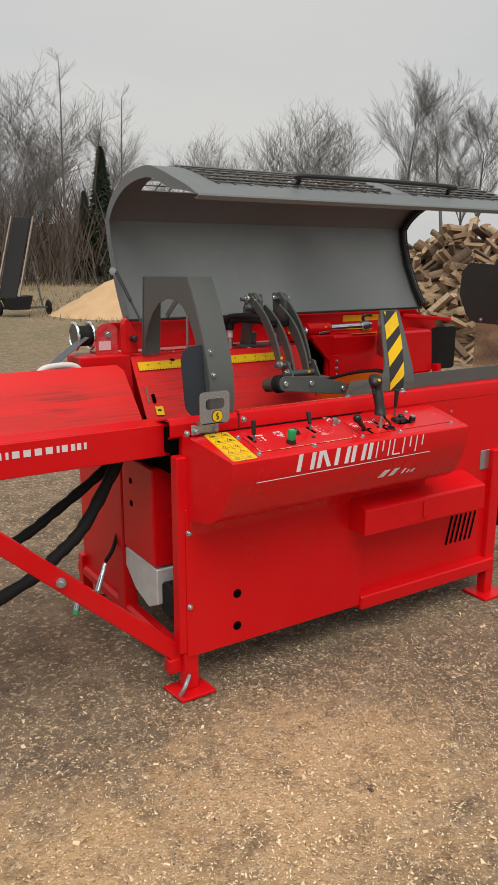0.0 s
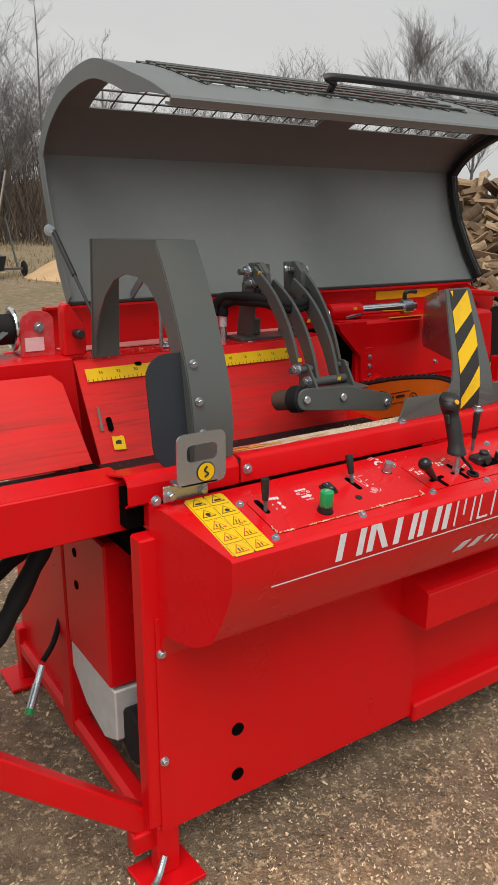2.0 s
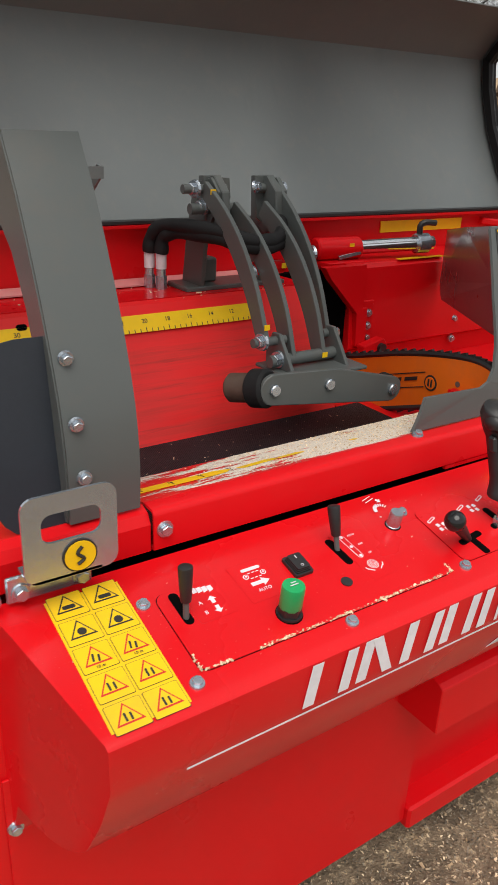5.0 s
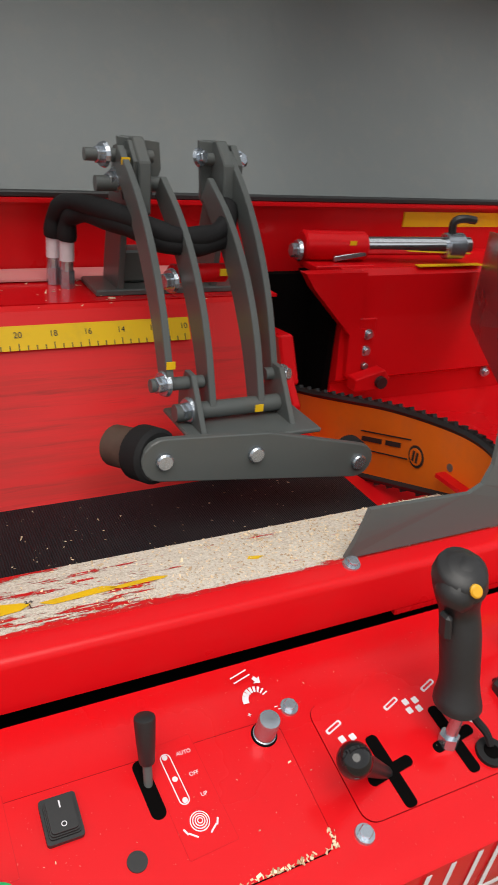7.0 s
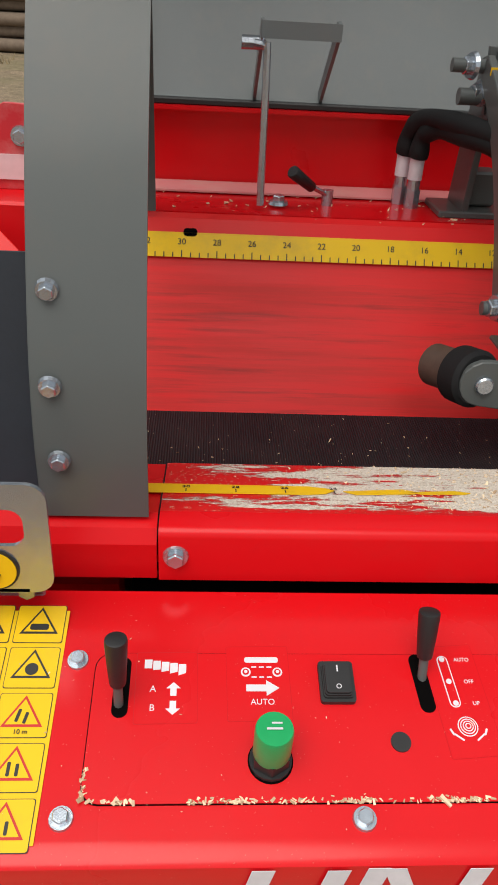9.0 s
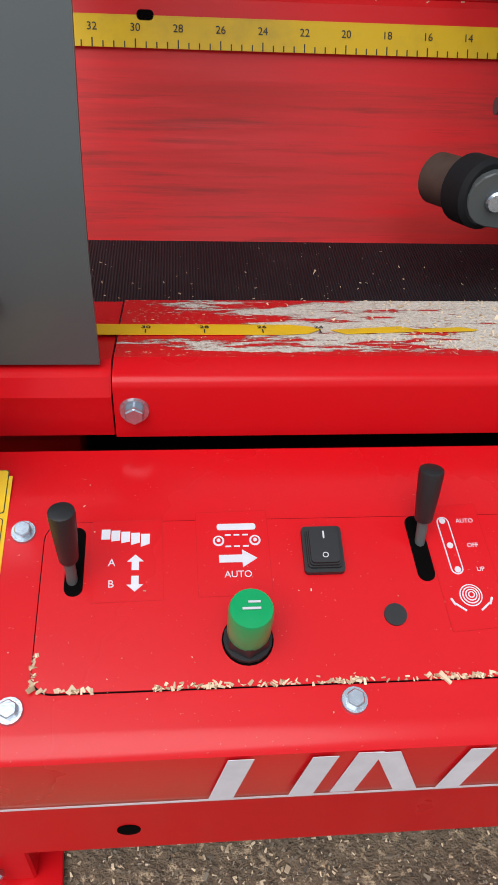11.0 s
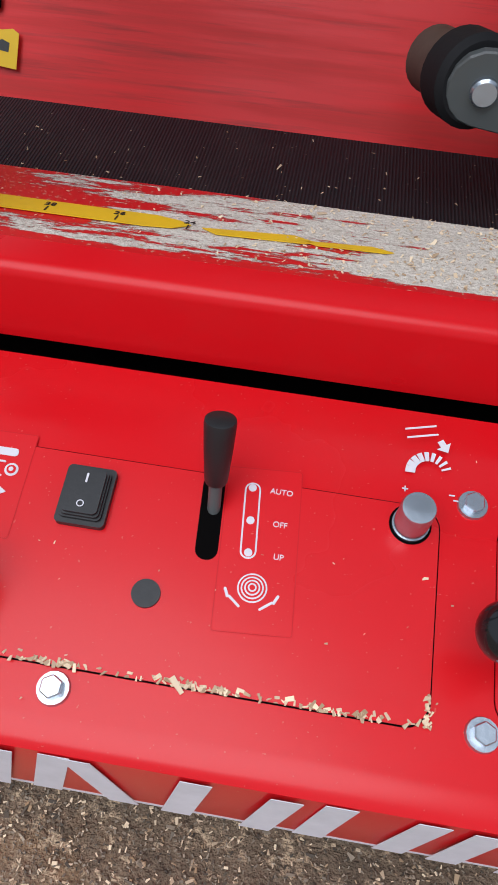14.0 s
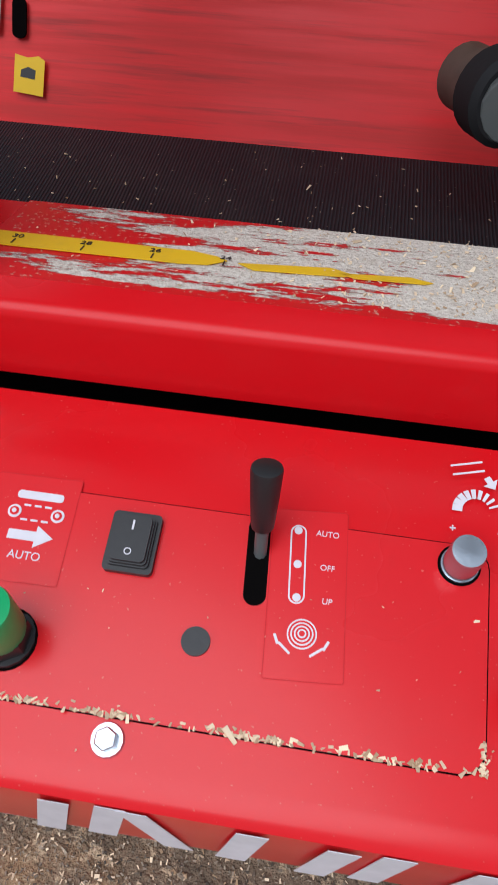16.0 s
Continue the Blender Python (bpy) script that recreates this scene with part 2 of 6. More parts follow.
# ---- ground and distance ----
def ground_material():
    m, n, l, b = nodes_of("yard_ground")
    v = coords(n, l)
    big, mid, fine, grit = noise_node(n, l, v, 0.9, 6), noise_node(n, l, v, 7, 8, 0.65), noise_node(n, l, v, 60, 4, 0.7), noise_node(n, l, v, 170, 2)
    dirt = ramp(n, l, mid, [(0.3, (0.10, 0.07, 0.047)), (0.52, (0.27, 0.195, 0.13)), (0.75, (0.44, 0.33, 0.22))])
    dirt = mixed(n, l, ramp(n, l, fine, [(0.35, (0, 0, 0)), (0.7, (0.6,) * 3)]), dirt, (0.23, 0.165, 0.11))
    dirt = mixed(n, l, ramp(n, l, grit, [(0.62, (0, 0, 0)), (0.70, (0.75,) * 3)]), dirt, (0.34, 0.27, 0.19))
    saw = ramp(n, l, mid, [(0.3, (0.60, 0.37, 0.185)), (0.7, (0.90, 0.60, 0.34))])
    saw = mixed(n, l, ramp(n, l, fine, [(0.42, (0, 0, 0)), (0.68, (0.6,) * 3)]), saw, (0.55, 0.36, 0.19))
    saw = mixed(n, l, ramp(n, l, grit, [(0.58, (0, 0, 0)), (0.66, (0.9,) * 3)]), saw, (0.92, 0.68, 0.42))
    # spilled sawdust: a worn patch before the machine
    sep = n.new("ShaderNodeSeparateXYZ")
    l.new(v, sep.inputs[0])

    def gauss(cx, cy, rx, ry):
        out = []
        for key, c, r in (("X", cx, rx), ("Y", cy, ry)):
            a = n.new("ShaderNodeMath")
            a.operation, a.inputs[1].default_value = "SUBTRACT", c
            l.new(sep.outputs[key], a.inputs[0])
            d = n.new("ShaderNodeMath")
            d.operation, d.inputs[1].default_value = "DIVIDE", r
            l.new(a.outputs[0], d.inputs[0])
            s = n.new("ShaderNodeMath")
            s.operation = "MULTIPLY"
            l.new(d.outputs[0], s.inputs[0])
            l.new(d.outputs[0], s.inputs[1])
            out.append(s.outputs[0])
        a = n.new("ShaderNodeMath")
        a.operation = "ADD"
        l.new(out[0], a.inputs[0])
        l.new(out[1], a.inputs[1])
        return a.outputs[0]

    g1, g2 = gauss(-0.95, -0.64, 0.66, 0.5), gauss(-1.7, -0.62, 0.45, 0.4)
    mn = n.new("ShaderNodeMath")
    mn.operation = "MINIMUM"
    l.new(g1, mn.inputs[0])
    l.new(g2, mn.inputs[1])
    ad = n.new("ShaderNodeMath")
    ad.operation, ad.inputs[1].default_value = "MULTIPLY_ADD", 3.4
    l.new(mid, ad.inputs[0])
    l.new(mn.outputs[0], ad.inputs[2])
    sc = n.new("ShaderNodeMath")
    sc.operation, sc.inputs[1].default_value = "MULTIPLY", 0.33
    l.new(ad.outputs[0], sc.inputs[0])
    patch = ramp(n, l, sc.outputs[0], [(0.56, (0.98,) * 3), (0.74, (0.66,) * 3), (1.05, (0.05,) * 3)])
    near = mixed(n, l, patch, dirt, saw)
    clump = ramp(n, l, noise_node(n, l, v, 5, 9, 0.72), [(0.34, (0.75,) * 3), (0.5, (0.0,) * 3)])
    near = mixed(n, l, clump, near, (0.10, 0.072, 0.048))
    flake = ramp(n, l, noise_node(n, l, v, 42, 6, 0.75), [(0.54, (0.0,) * 3), (0.62, (0.85,) * 3)])
    near = mixed(n, l, flake, near, (0.78, 0.58, 0.37))
    speck = ramp(n, l, noise_node(n, l, v, 34, 7, 0.8), [(0.38, (0.5,) * 3), (0.48, (0.0,) * 3)])
    near = mixed(n, l, speck, near, (0.085, 0.06, 0.04))
    # farther off: straw-coloured grass in worn patches
    gr = ramp(n, l, mid, [(0.3, (0.14, 0.115, 0.06)), (0.7, (0.31, 0.25, 0.14))])
    far = n.new("ShaderNodeMapRange")
    far.inputs["From Min"].default_value, far.inputs["From Max"].default_value = 7.0, 12.0
    l.new(sep.outputs["Y"], far.inputs["Value"])
    fm = n.new("ShaderNodeMath")
    fm.operation = "MULTIPLY"
    l.new(far.outputs["Result"], fm.inputs[0])
    l.new(ramp(n, l, big, [(0.38, (0.15,) * 3), (0.6, (1,) * 3)]), fm.inputs[1])
    l.new(mixed(n, l, fm.outputs[0], near, gr), b.inputs["Base Color"])
    b.inputs["Roughness"].default_value = 0.95
    h = n.new("ShaderNodeMath")
    h.operation = "MULTIPLY_ADD"
    h.inputs[1].default_value = 0.5
    l.new(grit, h.inputs[0])
    l.new(fine, h.inputs[2])
    bump(n, l, b, h.outputs[0], 1.0, 0.02)
    return m


def ground():
    """One sheet, fine near the machine and coarse to the horizon, with ruts and a low rise behind."""
    xs = sorted(set([-400, -200, -100, -60, -40, -25, -16, -10, -7] + [x * 0.09 for x in range(-50, 40)] + [5, 7, 10, 16, 25, 40, 60, 100, 200, 400]))
    ys = sorted(set([-200, -60, -20, -8, -4] + [y * 0.09 for y in range(-32, 30)] + [3.5, 4.5, 6, 8, 10, 13, 16, 20, 26, 34, 44, 60, 90, 150, 300, 600]))
    bm = bmesh.new()
    grid = []
    for y in ys:
        row = []
        for x in xs:
            d = max(abs(x), abs(y))
            z = (noise.noise((x * 0.9, y * 0.9, 0)) * 0.02 + noise.noise((x * 5, y * 5, 3)) * 0.008) * (1 if d < 6 else 2.5)
            if abs(x + 0.3) < 1.3 and -0.3 < y < 1.4:
                z *= 0.3
            row.append(bm.verts.new((x, y, z - 0.006)))
        grid.append(row)
    for j in range(len(ys) - 1):
        for i in range(len(xs) - 1):
            bm.faces.new((grid[j][i], grid[j][i + 1], grid[j + 1][i + 1], grid[j + 1][i]))
    ob = part("ground", bm, ground_material(), smooth=True)
    return tagged(ob, "brown trampled dirt yard with spilled sawdust and wood chips", "ground", kind="structure")


ground()

# ---- the machine ----
machine = thing("firewood_processor", "red firewood processor with raised grey hood, on dirt yard", "machine")

# front trough edge, ledge and the gap behind the control box


def trough_ledge():
    m, n, l, b = nodes_of("sawdust_strewn_red")
    v = coords(n, l)
    s = coords(n, l, (0.22, 1.0, 1.0))
    patch = noise_node(n, l, s, 50.0, 12, 0.74)
    sep = n.new("ShaderNodeSeparateXYZ")
    l.new(v, sep.inputs[0])
    mr = n.new("ShaderNodeMapRange")
    mr.inputs["From Min"].default_value, mr.inputs["From Max"].default_value = -0.95, -0.42
    mr.inputs["To Min"].default_value, mr.inputs["To Max"].default_value = -0.19, 0.115
    l.new(sep.outputs["X"], mr.inputs["Value"])
    yb = n.new("ShaderNodeMapRange")
    yb.inputs["From Min"].default_value, yb.inputs["From Max"].default_value = 0.045, 0.075
    yb.inputs["To Min"].default_value, yb.inputs["To Max"].default_value = -0.45, 0.0
    l.new(sep.outputs["Y"], yb.inputs["Value"])
    a = n.new("ShaderNodeMath")
    a.operation = "ADD"
    l.new(patch, a.inputs[0])
    l.new(mr.outputs["Result"], a.inputs[1])
    a2 = n.new("ShaderNodeMath")
    a2.operation = "ADD"
    l.new(a.outputs[0], a2.inputs[0])
    l.new(yb.outputs["Result"], a2.inputs[1])
    cover = ramp(n, l, a2.outputs[0], [(0.495, (0, 0, 0)), (0.515, (1, 1, 1))])
    redc = mixed(n, l, noise_node(n, l, v, 8, 5), shade(RED, 0.85), shade(RED, 1.1))
    spots = ramp(n, l, noise_node(n, l, v, 260, 2), [(0.62, (0, 0, 0)), (0.68, (0.8,) * 3)])
    redc = mixed(n, l, spots, redc, (0.6, 0.36, 0.26))
    dust = ramp(n, l, noise_node(n, l, v, 300, 3, 0.8), [(0.3, (0.50, 0.42, 0.33)), (0.5, (0.74, 0.66, 0.56)), (0.7, (0.86, 0.80, 0.70))])
    dust = mixed(n, l, ramp(n, l, noise_node(n, l, v, 45, 4), [(0.6, (0, 0, 0)), (0.75, (0.25,) * 3)]), dust, (0.48, 0.38, 0.27))
    l.new(mixed(n, l, cover, redc, dust), b.inputs["Base Color"])
    l.new(ramp(n, l, cover, [(0, (0.38,) * 3), (1, (0.95,) * 3)]), b.inputs["Roughness"])
    mul = n.new("ShaderNodeMath")
    mul.operation = "MULTIPLY"
    l.new(cover, mul.inputs[0])
    l.new(noise_node(n, l, v, 240, 3, 0.8), mul.inputs[1])
    bump(n, l, b, mul.outputs[0], 0.8, 0.004)
    ob = part("trough_ledge", prism(thick([(0.06, 1.012), (0.2, 0.976)], -0.004), "x", -0.765, 0.05, 0.0), m, machine, "red sloped ledge strewn with pale sawdust")
    return ob


trough_ledge()
rail_line = [(0.046, 0.949), (0.03, 0.953), (0.03, 1.003), (0.0315, 1.0075), (0.035, 1.0107), (0.040, 1.012), (0.06, 1.012)]
part("trough_rail", sheet(rail_line, -0.004, "x", -0.765, 0.97), red, machine, "folded red steel trough rail", True)
part("trough_rail", sheet([(0.052, 0.94), (0.036, 0.95), (0.036, 0.99), (0.044, 1.004), (0.06, 1.010), (0.2, 0.974)], -0.004, "x", -1.035, -0.767), red, machine)
part("trough_floor", box(-0.99, 0.95, 0.14, 0.46, 0.882, 0.892), red, machine)


def belt_material():
    m, n, l, b = nodes_of("conveyor_belt_rubber")
    v = coords(n, l)
    w = n.new("ShaderNodeTexWave")
    w.inputs["Scale"].default_value, w.inputs["Distortion"].default_value = 92.0, 0.3
    w.bands_direction = "X"
    l.new(v, w.inputs["Vector"])
    ck = noise_node(n, l, v, 240, 2)
    base = mixed(n, l, w.outputs["Fac"], (0.005, 0.009, 0.011), (0.017, 0.026, 0.031))
    base = mixed(n, l, ramp(n, l, noise_node(n, l, v, 14, 6), [(0.45, (0, 0, 0)), (0.8, (0.3,) * 3)]), base, (0.05, 0.047, 0.045))
    base = mixed(n, l, ramp(n, l, ck, [(0.73, (0, 0, 0)), (0.76, (0.9,) * 3)]), base, (0.55, 0.45, 0.33))
    l.new(base, b.inputs["Base Color"])
    b.inputs["Roughness"].default_value = 0.5
    b.inputs["Specular IOR Level"].default_value = 0.3
    bump(n, l, b, w.outputs["Fac"], 0.7, 0.003)
    return m


belt_mat = belt_material()
part("conveyor_belt", box(-3.0, -0.03, 0.15, 0.446, 0.9, 0.909, 0.003), belt_mat, machine, "black ribbed rubber conveyor belt with wood crumbs")


def back_wall_material():
    m, n, l, b = nodes_of("scuffed_red_paint")
    s = coords(n, l, (0.05, 1.0, 1.0))
    v = coords(n, l)
    st = noise_node(n, l, s, 38.0, 8, 0.7)
    st2 = noise_node(n, l, s, 90.0, 6, 0.6)
    sep = n.new("ShaderNodeSeparateXYZ")
    l.new(v, sep.inputs[0])
    mr = n.new("ShaderNodeMapRange")
    mr.inputs["From Min"].default_value, mr.inputs["From Max"].default_value = 1.10, 1.06
    l.new(sep.outputs["Z"], mr.inputs["Value"])
    base = mixed(n, l, noise_node(n, l, v, 3, 4), shade(RED, 1.1), (0.80, 0.035, 0.032))
    k = n.new("ShaderNodeMath")
    k.operation = "MULTIPLY"
    l.new(ramp(n, l, st, [(0.42, (0, 0, 0)), (0.62, (0.75,) * 3)]), k.inputs[0])
    l.new(mr.outputs["Result"], k.inputs[1])
    base = mixed(n, l, k.outputs[0], base, (0.54, 0.03, 0.024))
    k2 = n.new("ShaderNodeMath")
    k2.operation = "MULTIPLY"
    l.new(ramp(n, l, st2, [(0.54, (0, 0, 0)), (0.68, (0.55,) * 3)]), k2.inputs[0])
    l.new(mr.outputs["Result"], k2.inputs[1])
    base = mixed(n, l, k2.outputs[0], base, (0.22, 0.025, 0.02))
    l.new(base, b.inputs["Base Color"])
    l.new(ramp(n, l, k.outputs[0], [(0, (0.33,) * 3), (0.5, (0.5,) * 3)]), b.inputs["Roughness"])
    b.inputs["Specular IOR Level"].default_value = 0.28
    bump(n, l, b, st2, 0.1, 0.001)
    return m


scuffed = back_wall_material()
# slanted back wall of the log trough, the shelf above it, and the upright plate below the hood
part("back_wall", sheet([(0.44, 0.905), (0.59, 1.147), (0.602, 1.152)], -0.005, "x", -0.925, -0.10), scuffed, machine, "slanted red steel wall with scuffed paint")
part("back_shelf", sheet([(0.606, 1.153), (0.80, 1.150)], -0.005, "x", -0.915, -0.07, 0.0), red_panel, machine)
# shelf strip in a paler, pinker red than the shelf, with mottling
dusty = paint("pale_pink_red", (0.70, 0.26, 0.26), 0.55, 0.0, (0.6, 0.5, 0.42), 0.5)
part("shelf_strip", box(-0.90, -0.10, 0.725, 0.796, 1.1535, 1.1565), dusty, machine, "pale dusty strip along the shelf")
part("back_plate", prism([(-0.93, 1.12), (-0.93, 1.272), (0.80, 1.272), (0.98, 1.20), (0.98, 1.02), (0.82, 0.98), (0.82, 0.6), (0.0, 0.6), (0.0, 1.12)], "y", 0.80, 0.806), red, machine)
part("back_lip", box(-0.93, 0.80, 0.772, 0.80, 1.268, 1.274), red, machine)

# control box: folded cover with slanted top
CX0, CX1 = -0.945, 0.128
TOPB, TOPF = (-0.052, 0.9453), (-0.207, 0.9073)


def ztop(y):
    return TOPB[1] + (y - TOPB[0]) * (TOPB[1] - TOPF[1]) / (TOPB[0] - TOPF[0])


def control_shell():
    """Folded cover, rounded below; its infeed end runs askew, back towards the post."""
    belly = [(p.x, p.y) for p in smooth_line([(u, v, 0) for u, v in ((-0.2175, 0.845), (-0.2, 0.79), (-0.18, 0.745), (-0.159, 0.708), (-0.114, 0.679), (-0.063, 0.668), (-0.02, 0.668))], 3)]
    line = [(0.018, 0.60), (0.018, 0.949), (-0.02, 0.951), (-0.045, 0.9475), (-0.2, ztop(-0.2)), (-0.212, 0.9065), (-0.217, 0.901)] + belly + [(-0.002, 0.60)]
    bm = prism(line[::-1], "x", CX0, CX1)
    for v in bm.verts:
        if v.co.x < CX0 + 0.01:
            v.co.x -= 0.05 * (v.co.y + 0.217) / 0.217
    return bm


cbox = part("control_box", control_shell(), red_panel, machine, "red control box with slanted lever panel", True)

# side panels, post, feet, lower frame
part("side_panel", box(-1.003, -0.205, -0.004, 0.0, 0.145, 0.70, 0.001), red, machine, "flat red steel side panel")
part("side_panel", box(-0.975, 0.13, 0.02, 0.024, 0.55, 0.94), red, machine)
part("corner_post", box(-1.03, -0.986, 0.001, 0.05, 0.16, 0.885, 0.004), red, machine)
part("leg", box(-1.012, -0.955, 0.003, 0.047, 0.012, 0.158, 0.004), red, machine)
part("foot_plate", prism([(-1.065, 0.075), (-1.05, -0.048), (-0.91, -0.046), (-0.92, 0.075)], "z", 0.0, 0.012, 0.002), red, machine, "flat red steel foot plate")
part("recessed_panel", box(-0.205, 0.56, 0.03, 0.034, 0.18, 0.62), red, machine)
part("panel_edge", box(-0.209, -0.203, 0.0, 0.034, 0.14, 0.62), red, machine)
part("lower_rail", box(-0.205, 0.60, -0.018, 0.042, 0.125, 0.185, 0.006), red, machine)
part("body_panel", prism([(0.13, 0.62), (0.13, 0.945), (-0.2, 0.945), (-0.2, 0.951), (0.98, 0.951), (0.98, 0.55), (0.6, 0.55), (0.6, 0.62)], "y", 0.03, 0.036), red, machine)
part("end_post", box(0.56, 0.62, 0.0, 0.05, 0.1, 0.70, 0.004), red, machine)
part("leg", box(0.56, 0.61, -0.01, 0.04, 0.012, 0.13, 0.003), red, machine)
part("foot_plate", box(0.51, 0.66, -0.06, 0.08, 0.0, 0.012, 0.002), red, machine)
part("tool_box", prism([(0.03, 0.49), (-0.1, 0.49), (-0.1, 0.59), (-0.09, 0.597), (0.03, 0.63)], "x", -0.275, 0.40, 0.002), red, machine, "red sheet-metal tool box with sloped lid")
# added near-black block stands in for the unlit inside of the body
part("inner_body", box(-0.80, 0.95, 0.06, 0.76, 0.30, 0.875), shade_joint_black, machine)


# hood: flat lower sheet, rolled top, two wire-mesh windows, end flanges and lip
HX0, HX1, LIPY = -0.845, 0.85, 0.08
hood_low = [(0.80, 1.276), (0.865, 1.37), (0.93, 1.49), (0.968, 1.60), (0.984, 1.69)]
hood_roll = [(p.x, p.y) for p in smooth_line([(u, v, 0) for u, v in ((0.984, 1.69), (0.935, 1.748), (0.865, 1.797), (0.76, 1.84), (0.64, 1.862), (0.50, 1.866), (0.38, 1.840), (0.27, 1.806), (0.17, 1.775), (LIPY, 1.740))], 4)]
hood = part("hood", sheet(hood_low, 0.004, "x", HX0, HX1), hood_grey, machine, "raised grey sheet-steel hood with wire mesh windows", True)
WA, WB = 9, 30
part("hood_roof", sheet(hood_roll[:WA + 1], 0.004, "x", HX0, HX1), hood_grey, hood, "", True)
part("hood_front", sheet(hood_roll[WB:], 0.004, "x", HX0, HX1), hood_grey, hood, "", True)
WIN = ((-0.745, 0.05), (0.19, 0.79))
for a, b_ in ((HX0, WIN[0][0]), (WIN[0][1], WIN[1][0]), (WIN[1][1], HX1)):
    part("hood_strip", sheet(hood_roll[WA:WB + 1], 0.004, "x", a, b_), hood_grey, hood, "", True)
part("hood_lip", sheet([hood_roll[-1], (LIPY - 0.004, 1.734), (LIPY + 0.005, 1.721), (LIPY + 0.025, 1.727)], 0.004, "x", HX0, HX1), hood_grey, hood)


def window_mesh(x0, x1):
    arc = hood_roll[WA - 1:WB + 2]
    bm = bmesh.new()
    n = round((x1 - x0) / 0.066)
    for k in range(n + 1):
        x = x0 + (x1 - x0) * k / n
        bm = tube([(x, u, v + 0.002) for u, v in arc], 0.003, 4, bm)
    length, acc = 0.0, 0.0
    for (u0, v0), (u1, v1) in zip(arc, arc[1:]):
        d = math.hypot(u1 - u0, v1 - v0)
        while acc <= length + d:
            t = (acc - length) / d
            u, v = u0 + (u1 - u0) * t, v0 + (v1 - v0) * t
            bm = tube([(x0 - 0.01, u, v + 0.006), (x1 + 0.01, u, v + 0.006)], 0.003, 4, bm)
            acc += 0.052
        length += d
    return part("wire_mesh", bm, grey, hood, "dark grey welded wire mesh")


for a, b_ in WIN:
    window_mesh(a, b_)
full_arc = hood_low + hood_roll[1:]
inner_arc = []
for i, (u, v) in enumerate(full_arc):
    a, b_ = full_arc[max(i - 1, 0)], full_arc[min(i + 1, len(full_arc) - 1)]
    d = Vector((b_[0] - a[0], b_[1] - a[1])).normalized()
    deep = 0.042 * min(1.0, (len(full_arc) - 0.5 - i) / 9)
    inner_arc.append((u - d.y * deep, v + d.x * deep))


def ring(name, x0, x1, outer, inner, mat, parent, label=""):
    bm = bmesh.new()
    rows = []
    for x in (x0, x1):
        rows.append(([bm.verts.new((x, u, v)) for u, v in outer], [bm.verts.new((x, u, v)) for u, v in inner]))
    for i in range(len(outer) - 1):
        for (o, k) in rows:
            bm.faces.new((o[i], o[i + 1], k[i + 1], k[i]))
        for q in (0, 1):
            bm.faces.new((rows[0][q][i], rows[0][q][i + 1], rows[1][q][i + 1], rows[1][q][i]))
    for i in (0, -1):
        bm.faces.new((rows[0][0][i], rows[0][1][i], rows[1][1][i], rows[1][0][i]))
    return part(name, bm, mat, parent, label)


ring("end_flange", HX0 - 0.003, HX0 + 0.001, full_arc, inner_arc, hood_grey, hood)
ring("end_flange", HX1 - 0.004, HX1 + 0.003, full_arc, inner_arc, hood_grey, hood)
ring("edge_seal", HX1 - 0.02, HX1 + 0.012, [(0.55 * u + 0.45 * p, 0.55 * v + 0.45 * q) for (u, v), (p, q) in zip(full_arc, inner_arc)], inner_arc, rubber, hood, "black rubber edge seal")
part("hood_hem", box(HX0, HX1, 0.782, 0.80, 1.274, 1.284, 0.002), dark, hood)
part("hood_handle", tube(smooth_line([(-0.385, 0.245, 1.785), (-0.388, 0.215, 1.82), (-0.36, 0.2, 1.832), (0.37, 0.2, 1.832), (0.395, 0.215, 1.82), (0.41, 0.245, 1.785)], 5), 0.009, 8), dark, hood, "long black tube handle", True)
# the hood's free end runs slightly askew
for ob in [hood] + list(hood.children):
    for v in ob.data.vertices:
        if v.co.x < HX0 + 0.01 and v.co.y < 1.0:
            v.co.x -= (1.0 - v.co.y) * 0.054
for x, top, low in ((-0.868, (0.845, 1.479), (0.56, 1.25)), (0.88, (0.93, 1.49), (0.80, 1.18))):
    part("gas_strut", rod((x, *top), (x, (top[0] + low[0]) / 2, (top[1] + low[1]) / 2), 0.007, 10, None, rod((x, *top), (x, *low), 0.0045, 8)), dark, machine, "black gas strut", True)
    hexbolt((x - 0.01, *top), (-0.4, -1, 0), 0.013, machine)
part("handle_bracket", prism([(0.80, 1.28), (0.66, 1.38), (0.65, 1.40), (0.67, 1.405), (0.81, 1.30)], "x", -0.658, -0.653, 0, prism([(0.80, 1.28), (0.66, 1.38), (0.65, 1.40), (0.67, 1.405), (0.81, 1.30)], "x", -0.552, -0.547, 0, box(-0.658, -0.547, 0.648, 0.652, 1.380, 1.402))), hood_grey, machine, "grey U-shaped bracket")
part("lift_rod", tube(smooth_line([(-0.668, 0.632, 1.375), (-0.655, 0.63, 1.372), (-0.65, 0.63, 1.36), (-0.648, 0.632, 1.16)], 4), 0.0055, 8, rod((-0.685, 0.64, 1.375), (-0.66, 0.64, 1.375), 0.009, 8)), zinc, machine, "thin zinc-plated rod", True)

# ruler tapes
RUL0, RUL1 = -0.905, -0.245
dslope = Vector((0, 0.15, 0.242)).normalized()
nslope = Vector((0, -dslope.z, dslope.y))


